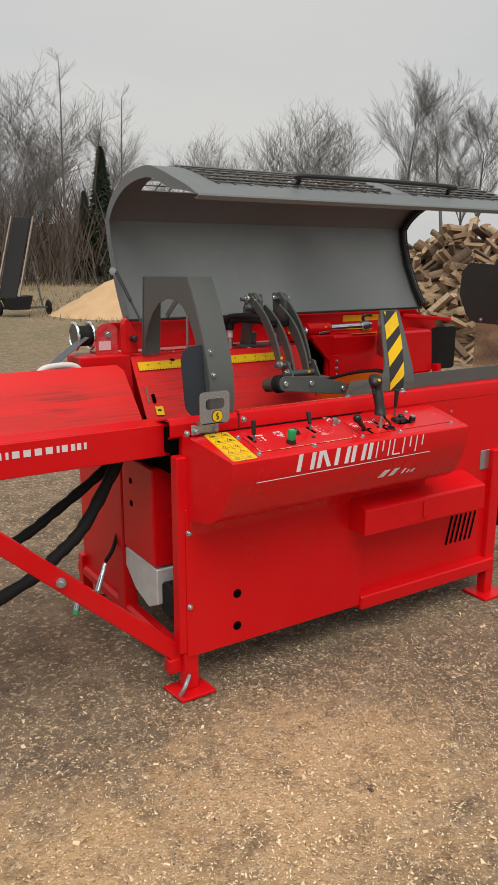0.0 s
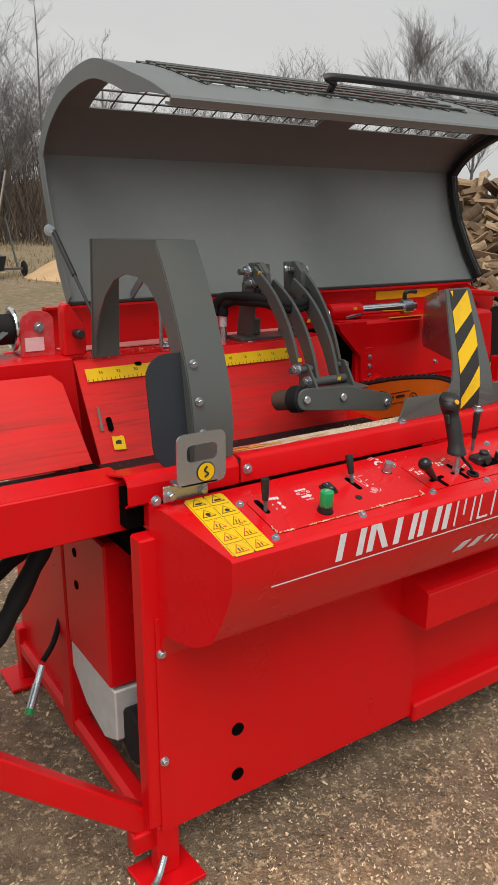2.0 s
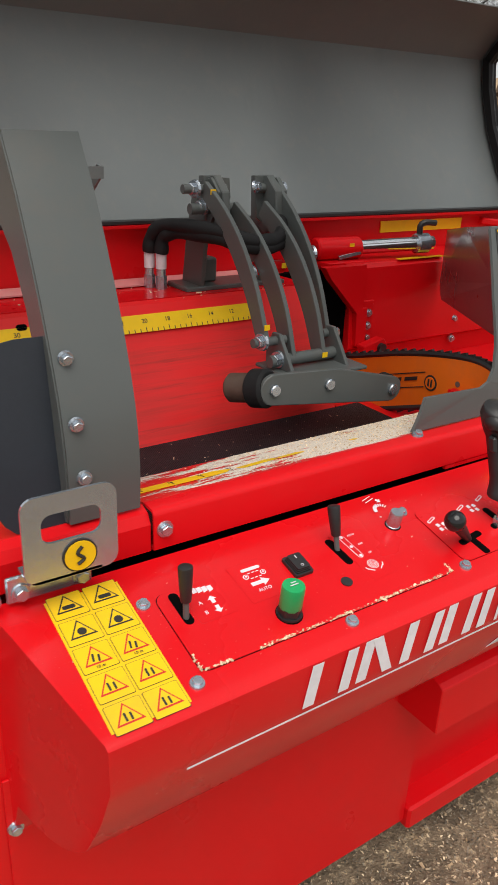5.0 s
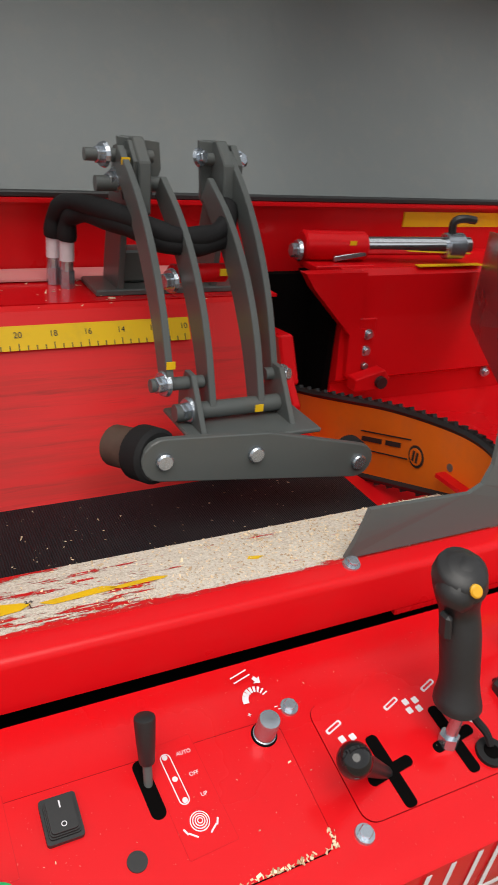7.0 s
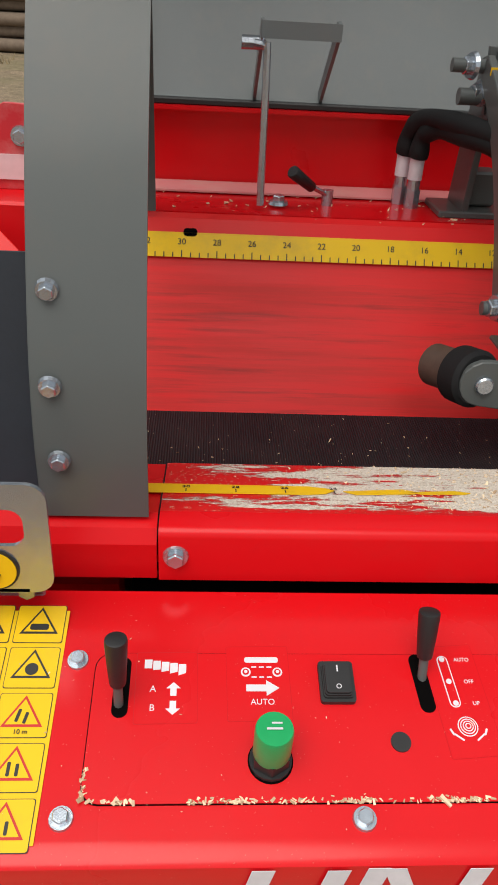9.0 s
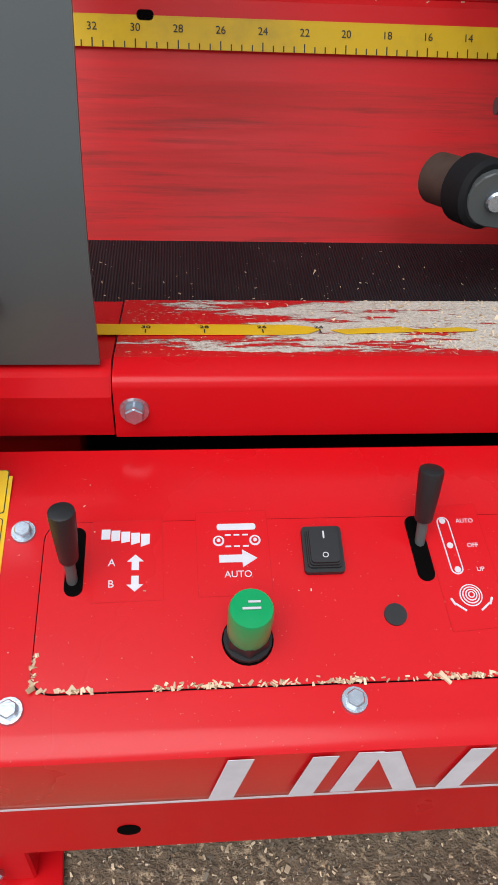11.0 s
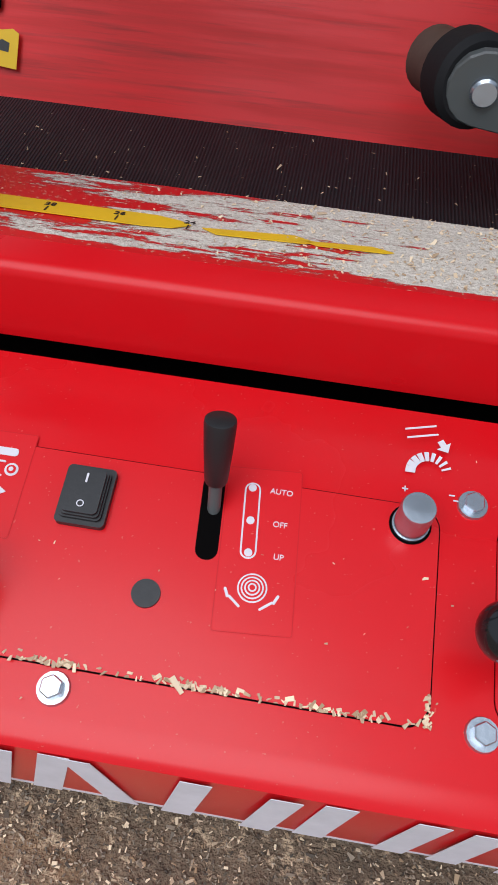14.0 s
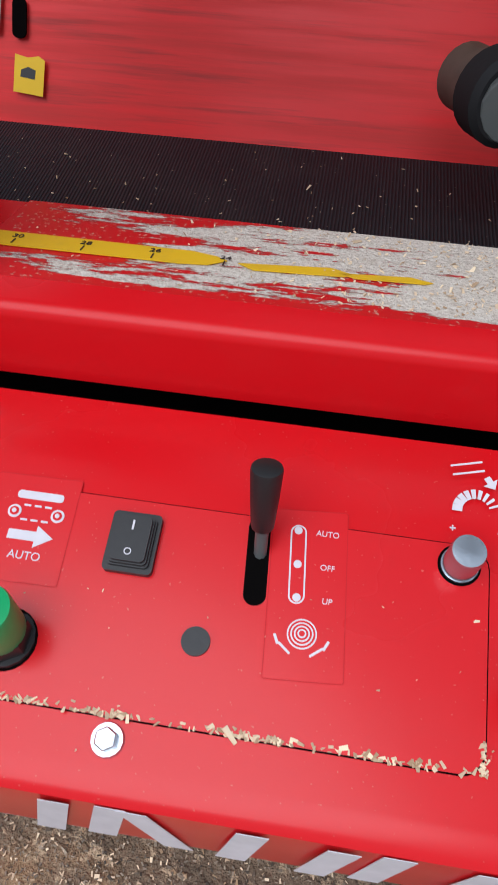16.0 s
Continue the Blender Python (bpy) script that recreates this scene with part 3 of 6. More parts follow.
def wall_frame(s):
    """A flat frame on the slanted wall, s metres up from its foot: x along, y up the slope."""
    o = Vector((0, 0.44, 0.905)) + dslope * s + nslope * 0.0055
    return Matrix(((1, 0, 0, o.x), (0, dslope.y, nslope.y, o.y), (0, dslope.z, nslope.z, o.z), (0, 0, 0, 1)))


def lettering(body, size, m, mat, parent, name="lettering", align="CENTER"):
    cu = bpy.data.curves.new("text", "FONT")
    cu.body, cu.size, cu.align_x, cu.align_y, cu.extrude = body, size, align, "CENTER", 0.0002
    ob = bpy.data.objects.new("text", cu)
    scene.collection.objects.link(ob)
    me = bpy.data.meshes.new_from_object(ob.evaluated_get(bpy.context.evaluated_depsgraph_get()))
    bpy.data.objects.remove(ob)
    me.transform(m)
    me.materials.clear()
    me.materials.append(mat)
    out = new(name, me)
    out.parent = parent
    return out


WS = (Vector((0, 0.569, 1.113)) - Vector((0, 0.44, 0.905))).dot(dslope)
wm = wall_frame(WS)
tape = part("ruler_tape", prism([(RUL0, -0.018), (RUL1, -0.018), (RUL1, 0.018), (RUL0, 0.018)], "z", 0, 0.0006, 0, None, wm), yellow, machine, "yellow ruler tape with black numbers")
ticks = bmesh.new()
for h in range(20, 72):
    x = -h * 0.5 * 0.0254
    if RUL0 < x < RUL1:
        ticks = box(x - 0.0007, x + 0.0007, -0.018, -0.018 + (0.010 if h % 4 == 0 else 0.007), 0.0008, 0.0012, 0, ticks)
bmesh.ops.transform(ticks, matrix=wm, verts=ticks.verts)
part("tick_marks", ticks, black_ink, tape)
for k in range(10, 36, 2):
    lettering(str(k), 0.0125, wm @ pose(-k * 0.0254, 0.004, 0.0012), black_ink, tape)
# a worn tape on the ledge, that goes under the sawdust
ledge_d = Vector((0, 0.14, -0.036)).normalized()
lm = Matrix(((1, 0, 0, 0), (0, ledge_d.y, -ledge_d.z, 0.118), (0, ledge_d.z, ledge_d.y, 1.012 - 0.058 * 0.257 + 0.0008), (0, 0, 0, 1)))
tape2 = part("ruler_tape", prism([(-0.90, -0.013), (-0.62, -0.012), (-0.60, -0.009), (-0.588, 0.001), (-0.597, 0.007), (-0.615, 0.012), (-0.90, 0.014)], "z", 0, 0.0006, 0, None, lm), yellow, machine, "worn yellow ruler tape half covered by sawdust")
for x0, x1, a, b_ in ((-0.58, -0.50, -0.010, 0.008), (-0.51, -0.445, -0.006, 0.006), (-0.35, -0.33, -0.005, 0.006)):
    part("tape_scrap", prism([(x0, (a + b_) / 2), (x0 + 0.012, a), (x1 - 0.006, a * 0.5), (x1, 0.0), (x1 - 0.015, b_)], "z", 0, 0.0006, 0, None, lm), yellow, tape2)
for k in (24, 26, 28, 30, 32):
    lettering(str(k), 0.0085, lm @ pose(-k * 0.0254 + 0.02, 0.0045, 0.001), black_ink, tape2)
    part("tick", box(-k * 0.0254 + 0.0195, -k * 0.0254 + 0.0205, -0.009, -0.001, 0.0008, 0.0012), black_ink, tape2).matrix_basis = lm

# sticker and keyhole on the slanted wall
part("wall_sticker", prism([(-0.882, -0.019), (-0.849, -0.022), (-0.847, 0.013), (-0.854, 0.017), (-0.866, 0.015), (-0.88, 0.018)], "z", 0, 0.0006, 0, None, wall_frame(0.054)), yellow, machine, "small scuffed yellow warning sticker")
part("sticker_mark", prism([(-0.874, -0.004), (-0.858, -0.006), (-0.857, 0.003), (-0.865, 0.006), (-0.873, 0.003)], "z", 0.0008, 0.001, 0, None, wall_frame(0.054)), black_ink, machine)
# both holes are flat near-black patches, their inner shade given as colour
part("keyhole", prism(rrect(-0.883, -0.868, -0.019, 0.019, 0.006), "z", -0.002, 0.0006, 0, None, wall_frame(0.106)), shade_joint_black, machine)
part("oblong_hole", prism(rrect(-0.76, -0.74, -0.006, 0.006, 0.005), "z", -0.002, 0.0006, 0, None, wall_frame(0.263)), shade_joint_black, machine)
part("scuff_strip", prism([(-0.905, -0.03), (-0.897, -0.03), (-0.893, 0.03), (-0.899, 0.04)], "z", 0, 0.0005, 0, None, wall_frame(0.12)), steel_worn, machine)

# shelf fittings: small lever, plugs, hose ends
hexbolt((-0.618, 0.66, 1.158), (0, 0, 1), 0.012, machine)
sl = part("valve_lever", tube(smooth_line([(-0.54, 0.683, 1.165), (-0.548, 0.675, 1.172), (-0.57, 0.655, 1.185)], 4), 0.004, 8, rod((-0.54, 0.683, 1.152), (-0.54, 0.683, 1.175), 0.009, 10)), zinc, machine, "", True)
part("lever_grip", rod((-0.568, 0.656, 1.183), (-0.604, 0.625, 1.212), 0.008, 12, 0.010, None, 0.003), dark, sl, "black plastic grip", True)
for x, y in ((-0.42, 0.715), (-0.405, 0.69)):
    hf = part("hose_fitting", rod((x, y, 1.152), (x, y, 1.18), 0.012, 6, None, rod((x, y, 1.18), (x, y, 1.20), 0.010, 12)), zinc, machine)
    part("hose_label", rod((x, y, 1.195), (x, y, 1.232), 0.0115, 12), white_ink, hf, "", True)
    shift = 0.0 if y > 0.7 else 0.012
    line = smooth_line([(x, y, 1.228), (x + 0.003, y - 0.008, 1.262), (x + 0.02, y - 0.045, 1.287 - shift), (-0.355, 0.545, 1.288 - shift), (-0.315, 0.500, 1.275 - shift), (-0.265, 0.497, 1.272 - shift), (-0.222, 0.515, 1.280 - shift), (-0.202, 0.545, 1.297), (-0.2, 0.575, 1.305)], 6)
    part("hose", tube(line, [0.0145 * (1 + 0.09 * math.sin(i * 0.9 + 40 * shift)) for i in range(len(line))], 12), rubber, machine, "black hydraulic hose in fabric sleeve", True)

# clamping arm: base, curved bars, carriage with rollers
arm = part("clamp_base", prism([(-0.375, 0.63), (-0.375, 0.72), (-0.12, 0.72), (-0.12, 0.63)], "z", 1.152, 1.162, 0.002), grey, machine, "grey steel clamp arm base")
for x in (-0.335, -0.175):
    part("base_cheek", prism([(0.635, 1.16), (0.715, 1.16), (0.70, 1.25), (0.67, 1.37), (0.60, 1.385), (0.572, 1.36), (0.575, 1.33), (0.62, 1.27)], "x", x - 0.005, x + 0.005, 0.001), grey, arm)
for x in (-0.325, -0.195):
    part("top_plate", prism([(0.56, 1.29), (0.60, 1.27), (0.655, 1.30), (0.66, 1.385), (0.60, 1.39), (0.565, 1.36)], "x", x - 0.009, x + 0.009, 0.002), grey, arm, "thick grey pivot plate")
for x in (-0.318, -0.193):
    part("cross_plate", prism([(x - 0.033, 1.388), (x + 0.030, 1.383), (x + 0.034, 1.345), (x + 0.018, 1.30), (x - 0.005, 1.288), (x - 0.024, 1.302)], "y", 0.612, 0.620, 0.001), grey, arm)
part("base_block", box(-0.329, -0.28, 0.665, 0.71, 1.163, 1.215, 0.004), grey, arm)


def bar(x, top, low, bulge, w, t=0.01):
    a, c = Vector((0, *top)), Vector((0, *low))
    mid = (a + c) / 2 + Vector((0, bulge[0], bulge[1]))
    line = smooth_line([a, (a + mid) / 2 + Vector((0, bulge[0], bulge[1])) * 0.25, mid, (c + mid) / 2 + Vector((0, bulge[0], bulge[1])) * 0.25, c], 4)
    L, R = [], []
    for i, p in enumerate(line):
        d = (line[min(i + 1, len(line) - 1)] - line[max(i - 1, 0)]).normalized()
        n = Vector((0, -d.z, d.y))
        k = w * (0.75 + 0.25 * math.sin(math.pi * i / (len(line) - 1)))
        L.append((p.y + n.y * k, p.z + n.z * k))
        R.append((p.y - n.y * k, p.z - n.z * k))
    return part("arm_bar", prism(L + R[::-1], "x", x - t / 2, x + t / 2, 0.001), grey, arm, "curved grey steel bar")


bar(-0.352, (0.605, 1.365), (0.378, 1.104), (-0.022, 0.022), 0.021)
bar(-0.292, (0.590, 1.325), (0.372, 1.068), (-0.024, 0.024), 0.024)
bar(-0.218, (0.590, 1.325), (0.372, 1.068), (-0.024, 0.024), 0.024)
bar(-0.184, (0.605, 1.365), (0.402, 1.100), (-0.018, 0.02), 0.021)
for p, q, r in (((-0.40, 0.608, 1.363), (-0.30, 0.608, 1.363), 0.009), ((-0.22, 0.608, 1.363), (-0.15, 0.608, 1.363), 0.009), ((-0.385, 0.605, 1.325), (-0.28, 0.605, 1.325), 0.011), ((-0.375, 0.38, 1.104), (-0.30, 0.38, 1.104), 0.009), ((-0.20, 0.39, 1.102), (-0.165, 0.39, 1.102), 0.009), ((-0.345, 0.365, 1.068), (-0.175, 0.365, 1.068), 0.012)):
    part("pivot_pin", rod(p, q, r, 14), grey, arm, "", True)
for p in ((-0.372, 0.61, 1.363), (-0.355, 0.607, 1.33), (-0.357, 0.378, 1.106), (-0.325, 0.365, 1.07), (-0.305, 0.5, 1.21)):
    hexbolt(p, (-1, -0.25, 0), 0.014, arm)
for p in ((-0.226, 0.606, 1.365), (-0.172, 0.385, 1.102), (-0.165, 0.60, 1.365)):
    hexbolt(p, (0.6, -1, 0.3), 0.011, arm)
part("tension_rod", rod((-0.30, 0.52, 1.215), (-0.21, 0.52, 1.215), 0.014, 14, None, None, 0.003), red, arm, "short red cylinder", True)
for x, y, z in ((-0.226, 0.508, 1.222), (-0.232, 0.352, 1.075), (-0.352, 0.383, 1.135), (-0.352, 0.585, 1.36)):
    part("maker_tag", box(x - 0.006, x + 0.006, y - 0.016, y - 0.014, z - 0.005, z + 0.005), yellow, arm)
carriage = part("roller_carriage", box(-0.34, -0.15, 0.30, 0.42, 1.045, 1.052, 0.002), grey, machine, "grey roller carriage of the clamp")
for x in (-0.318, -0.184):
    part("carriage_lug", prism([(0.32, 1.05), (0.41, 1.05), (0.41, 1.085), (0.392, 1.118), (0.37, 1.118), (0.345, 1.085)], "x", x - 0.004, x + 0.004, 0.001), grey, carriage)
cx, cz, ex, ez = -0.388, 1.042, -0.09, 0.998
d = Vector((ex - cx, ez - cz)).normalized()
n = Vector((-d.y, d.x))
outline = [tuple(Vector((cx, cz)) + 0.030 * (n * math.cos(a) - d * math.sin(a))) for a in [math.pi * k / 8 for k in range(9)]]
outline += [tuple(Vector((ex, ez)) + 0.026 * (-n * math.cos(a) + d * math.sin(a))) for a in [math.pi * k / 8 for k in range(9)]]
outline.insert(0, (-0.24, 1.062))
part("side_bar", prism(outline, "y", 0.286, 0.296, 0.0015), grey, carriage, "flat grey steel side bar")
for x, z in ((cx, cz), (-0.259, 1.034), (ex, ez)):
    part("pin_head", rod((x, 0.279, z), (x, 0.29, z), 0.0115, 16, None, None, 0.002), zinc, carriage, "", True)
part("roller", tube([(cx - 0.47 * u, 0.30 + u, cz - 0.21 * u) for u in (0.03, 0.034, 0.04, 0.05, 0.06, 0.074, 0.079)], [0.028, 0.028, 0.028, 0.028, 0.028, 0.028, 0.023], 24), rusty, carriage, "worn rusty steel roller", True)
part("roller_rim", rod((cx - 0.003, 0.298, cz), (cx - 0.017, 0.333, cz - 0.007), 0.0365, 28, None, None, 0.005), rubber, carriage, "", True)
part("roller_rim", rod((ex, 0.298, ez), (ex, 0.32, ez), 0.027, 24, None, None, 0.003), rubber, carriage, "", True)

# saw bar and chain, in the plane of the cut
saw_top = [(0.66, 0.955), (0.55, 0.985), (0.45, 1.015), (0.35, 1.045), (0.25, 1.068), (0.17, 1.080), (0.12, 1.075), (0.09, 1.055)]
saw_low = [(0.085, 1.03), (0.10, 1.005), (0.145, 0.993), (0.28, 0.945), (0.405, 0.90), (0.62, 0.84)]
sawb = part("saw_bar", prism(saw_top + saw_low, "x", -0.003, 0.003), orange, machine, "orange chainsaw guide bar with black chain")
chain = bmesh.new()
line = smooth_line([(0, u, v) for u, v in saw_top + saw_low[:-1]], 8)
chain = tube(line, 0.0065, 6, chain)
for i in range(0, len(line) - 1, 2):
    dd = (line[i + 1] - line[i]).normalized()
    nn = Vector((0, dd.z, -dd.y))
    chain = beam(line[i] - dd * 0.006 + nn * 0.004, line[i] + dd * 0.006 + nn * 0.007, 0.007, 0.007, 0, chain, 0)
part("saw_chain", chain, dark, sawb, "oily black saw chain")
part("bar_badge", prism(ngon(0.262, 1.004, 0.017, 0.017, 20), "x", -0.0045, -0.0035, 0), black_ink, sawb)
part("bar_badge", prism(ngon(0.262, 1.004, 0.013, 0.013, 20), "x", -0.0055, -0.0045, 0), orange, sawb)
for y, z in ((0.258, 1.004), (0.266, 1.004)):
    part("bar_badge", box(-0.0065, -0.0055, y - 0.002, y + 0.002, z - 0.008, z + 0.008), black_ink, sawb)
for k, (a, b_) in enumerate(((0.345, 0.395), (0.30, 0.335))):
    part("bar_marking", prism([(a, 1.0 - (a - 0.3) * 0.34), (b_, 1.0 - (b_ - 0.3) * 0.34), (b_, 1.008 - (b_ - 0.3) * 0.34), (a, 1.008 - (a - 0.3) * 0.34)], "x", -0.0045, -0.0035), black_ink, sawb)
for off in (0.018, -0.014):
    part("bar_marking", prism([(0.28, 1.004 + off), (0.40, 0.964 + off), (0.40, 0.966 + off), (0.28, 1.006 + off)], "x", -0.0045, -0.0035), black_ink, sawb)
part("bar_hole", rod((-0.004, 0.192, 1.022), (-0.0035, 0.192, 1.022), 0.006, 12), steel_worn, sawb)

# splitting chamber behind the saw
part("chamber_box", prism([(0.665, 0.60), (0.655, 0.955), (0.64, 0.965), (0.655, 1.165), (0.67, 1.175), (0.80, 1.178), (0.80, 0.60)], "x", 0.10, 0.80), red, machine, "red splitting chamber wall")
part("chamber_cheek", prism([(0.0, 1.178), (0.13, 1.178), (0.13, 1.07), (0.145, 1.07), (0.145, 0.965), (0.115, 0.975), (0.11, 1.06), (0.02, 1.15)], "y", 0.63, 0.655), red, machine)
part("bolt_strip", box(0.135, 0.18, 0.645, 0.656, 0.955, 1.085, 0.002), red, machine)
for z in (1.053, 1.02, 0.99):
    hexbolt((0.163, 0.645, z), (0, -1, 0), 0.009, machine)
part("strip_foot", prism([(0.12, 0.955), (0.19, 0.955), (0.20, 0.975), (0.185, 0.995), (0.12, 0.98)], "y", 0.60, 0.63, 0.002), red, machine)
part("foot_knob", rod((0.175, 0.59, 0.972), (0.175, 0.60, 0.972), 0.012, 12), dark, machine)
# near-black sheets put the shade of the saw recess into colour
part("dark_recess", box(0.085, 0.098, 0.66, 0.80, 0.60, 1.145), shade_joint_black, machine)
part("dark_recess", prism([(-0.09, 0.9), (-0.09, 1.150), (0.10, 1.150), (0.10, 0.9)], "y", 0.74, 0.76), shade_joint_black, machine)
part("saw_guard", prism([(0.50, 0.93), (0.62, 0.93), (0.62, 1.02), (0.54, 1.03), (0.50, 0.99)], "x", -0.075, -0.06, 0.002), red, machine)
part("saw_guard", prism([(0.56, 1.0), (0.70, 1.0), (0.70, 1.07), (0.60, 1.08)], "x", -0.06, -0.03, 0.004), red, machine)
part("chamber_floor", box(-0.09, 0.95, 0.2, 0.66, 0.897, 0.907), red, machine)
part("floor_edge", box(-0.03, 0.0, 0.15, 0.45, 0.878, 0.9, 0.003), red, machine)
for z in (1.005, 0.948):
    hexbolt((0.49, 0.645, z), (0, -1, 0), 0.009, machine)
cyl = part("length_stop_housing", rod((0.045, 0.735, 1.205), (0.175, 0.719, 1.205), 0.028, 20, None, None, 0.004), red, machine, "red stop cylinder housing with chrome rod", True)
part("stop_rod", rod((0.17, 0.72, 1.206), (0.40, 0.68, 1.212), 0.018, 20), chrome, cyl, "chrome rod", True)
part("stop_collar", rod((0.345, 0.688, 1.211), (0.385, 0.682, 1.212), 0.026, 16, None, None, 0.003), zinc, cyl, "", True)
part("stop_latch", tube(smooth_line([(0.36, 0.685, 1.22), (0.355, 0.685, 1.255), (0.37, 0.68, 1.265), (0.40, 0.675, 1.263)], 3), 0.008, 8), dark, cyl, "black bent latch handle", True)
part("housing_foot", box(0.05, 0.18, 0.68, 0.75, 1.165, 1.1785, 0.002), red, cyl)
hexbolt((0.04, 0.736, 1.195), (-1, 0.1, 0), 0.016, cyl)
part("grease_nipple", rod((0.13, 0.725, 1.217), (0.13, 0.725, 1.232), 0.005, 8), zinc, cyl)
part("clamp_slot", beam((0.10, 0.703, 1.185), (0.165, 0.695, 1.197), 0.004, 0.010, 0, None, 0.001), zinc, cyl)
part("maker_tag", box(0.128, 0.142, 0.696, 0.698, 1.212, 1.220), yellow, cyl)
part("ruler_strip", box(0.32, 0.64, 0.796, 0.799, 1.226, 1.256), yellow, machine, "yellow ruler strip on the back plate")
part("ruler_strip", prism([(0.27, 0.66), (0.43, 0.66), (0.43, 0.675), (0.27, 0.675)], "z", 1.177, 1.179), yellow, machine)

# striped guard plate on the trough rail, with its side sheet
brushed = paint("brushed_grey_steel", (0.16, 0.165, 0.165), 0.28, 0.2, grime_amount=0.2, metal=0.5)


def guard_y(z):
    return 0.062 + 0.122 * max(0.0, (z - 1.03) / 0.3) ** 1.6


def bent(pts, t, off=0.0):
    """An outline in x and z, bent back along the guard's curve."""
    bm = prism(pts, "y", 0, t, 0)
    bmesh.ops.subdivide_edges(bm, edges=[e for e in bm.edges if abs(e.verts[0].co.z - e.verts[1].co.z) > 0.04], cuts=5)
    bmesh.ops.triangulate(bm, faces=[f for f in bm.faces if len(f.verts) > 4])
    for v in bm.verts:
        v.co.y += guard_y(v.co.z) + off
    return bm


gp = part("striped_guard", bent([(-0.258, 1.014), (-0.231, 1.07), (-0.09, 1.066), (-0.07, 1.074), (-0.055, 1.095), (-0.045, 1.13), (-0.031, 1.21), (-0.012, 1.27), (0.008, 1.322), (0.014, 1.328), (0.104, 1.328), (0.11, 1.322), (0.102, 1.26), (0.097, 1.18), (0.102, 1.09), (0.108, 1.014)], 0.006), grey, machine, "grey guard plate with yellow and black stripes")


def stripe_x(z):
    k = (z - 1.015) / 0.31
    return -0.03 + 0.004 * k + 0.048 * k ** 2.4, 0.042 + 0.050 * k ** 1.3


base_pts = [(stripe_x(1.015 + 0.31 * k / 10)[0], 1.015 + 0.31 * k / 10) for k in range(11)] + [(stripe_x(1.325 - 0.31 * k / 10)[1], 1.325 - 0.31 * k / 10) for k in range(11)]
part("stripe_film", bent(base_pts, 0.0008, -0.0012), black_ink, gp, "black film")
for zl, zr, wl, wr in ((1.016, 1.070, 0.03, 0.055), (1.11, 1.178, 0.055, 0.056), (1.214, 1.268, 0.056, 0.055)):
    L = [(stripe_x(z)[sx], z) for sx, z in ((0, zl), (1, zr), (1, zr + wr), (0, zl + wl))]
    part("yellow_stripe", bent(L, 0.0008, -0.0024), yellow, gp)
part("yellow_stripe", bent([(0.023, 1.323), (0.025, 1.308), (0.034, 1.323)], 0.0008, -0.0024), yellow, gp)
hexbolt((-0.256, 0.052, 1.014), (0, -0.3, 1), 0.008, gp)
hexbolt((0.108, 0.19, 1.30), (0.6, -1, 0), 0.008, gp)
A, B = Vector((0.018, 0.19, 1.328)), Vector((0.415, 0.645, 1.248))
bm = bmesh.new()
pts = [A, A.lerp(B, 0.5) + Vector((0, 0, 0.003)), B, B + Vector((-0.002, 0, -0.135)), B + Vector((-0.02, -0.02, -0.155)), B + Vector((-0.06, -0.064, -0.165)), A + Vector((0.0, -0.06, -0.20)), A + Vector((0.0, -0.03, -0.10))]
nrm = (B - A).cross(Vector((0, 0, 1))).normalized() * 0.005
lo, hi = [bm.verts.new(p) for p in pts], [bm.verts.new(p + nrm) for p in pts]
bm.faces.new(lo)
bm.faces.new(hi[::-1])
for i in range(len(pts)):
    bm.faces.new((lo[i - 1], lo[i], hi[i], hi[i - 1]))
part("guard_side", bm, brushed, gp, "brushed grey steel side sheet")
part("rail_cap", box(0.11, 0.97, 0.070, 0.076, 1.012, 1.072, 0.001), grey, machine, "grey steel strip on the trough rail")
part("rail_cap_top", box(-0.02, 0.97, 0.062, 0.2, 1.006, 1.012), red, machine)
hexbolt((0.019, 0.042, 1.012), (0, 0, 1), 0.012, machine)

# outfeed end: hanging plate, flap, post and clear curtain
part("outfeed_flap", prism(rrect(0.85, 1.03, 0.955, 1.18, 0.02), "y", 0.70, 0.706), rubber, machine, "black rubber flap")
post = part("outfeed_post", box(0.80, 0.83, 0.60, 0.64, 0.70, 1.0, 0.003), red, machine)
for k in range(5):
    hexbolt((0.815, 0.60, 0.72 + 0.06 * k), (-0.3, -1, 0), 0.006, post)
part("hanging_plate", prism([(0.60, 1.205), (0.66, 1.235), (0.72, 1.35), (0.71, 1.47), (0.66, 1.515), (0.10, 1.48), (0.0, 1.44), (0.0, 1.205)], "x", 1.06, 1.066), dark_plate, machine, "dark grey steel plate bolted over the outfeed")
for k in range(5):
    hexbolt((1.058, 0.56 - 0.12 * k, 1.222), (-1, 0, 0), 0.009, machine)
m_, n_, l_, b_ = nodes_of("clear_plastic_sheet")
b_.inputs["Base Color"].default_value = (0.80, 0.68, 0.58, 1)
b_.inputs["Transmission Weight"].default_value, b_.inputs["Roughness"].default_value, b_.inputs["IOR"].default_value = 0.92, 0.16, 1.1
bump(n_, l_, b_, noise_node(n_, l_, coords(n_, l_), 9, 3), 0.4, 0.02)
part("plastic_curtain", box(1.068, 1.072, 0.0, 0.60, 0.80, 1.23), m_, machine, "smoky clear plastic curtain").visible_shadow = False
part("back_strut", beam((0.72, 0.795, 1.245), (1.0, 0.72, 1.215), 0.03, 0.02), red, machine)

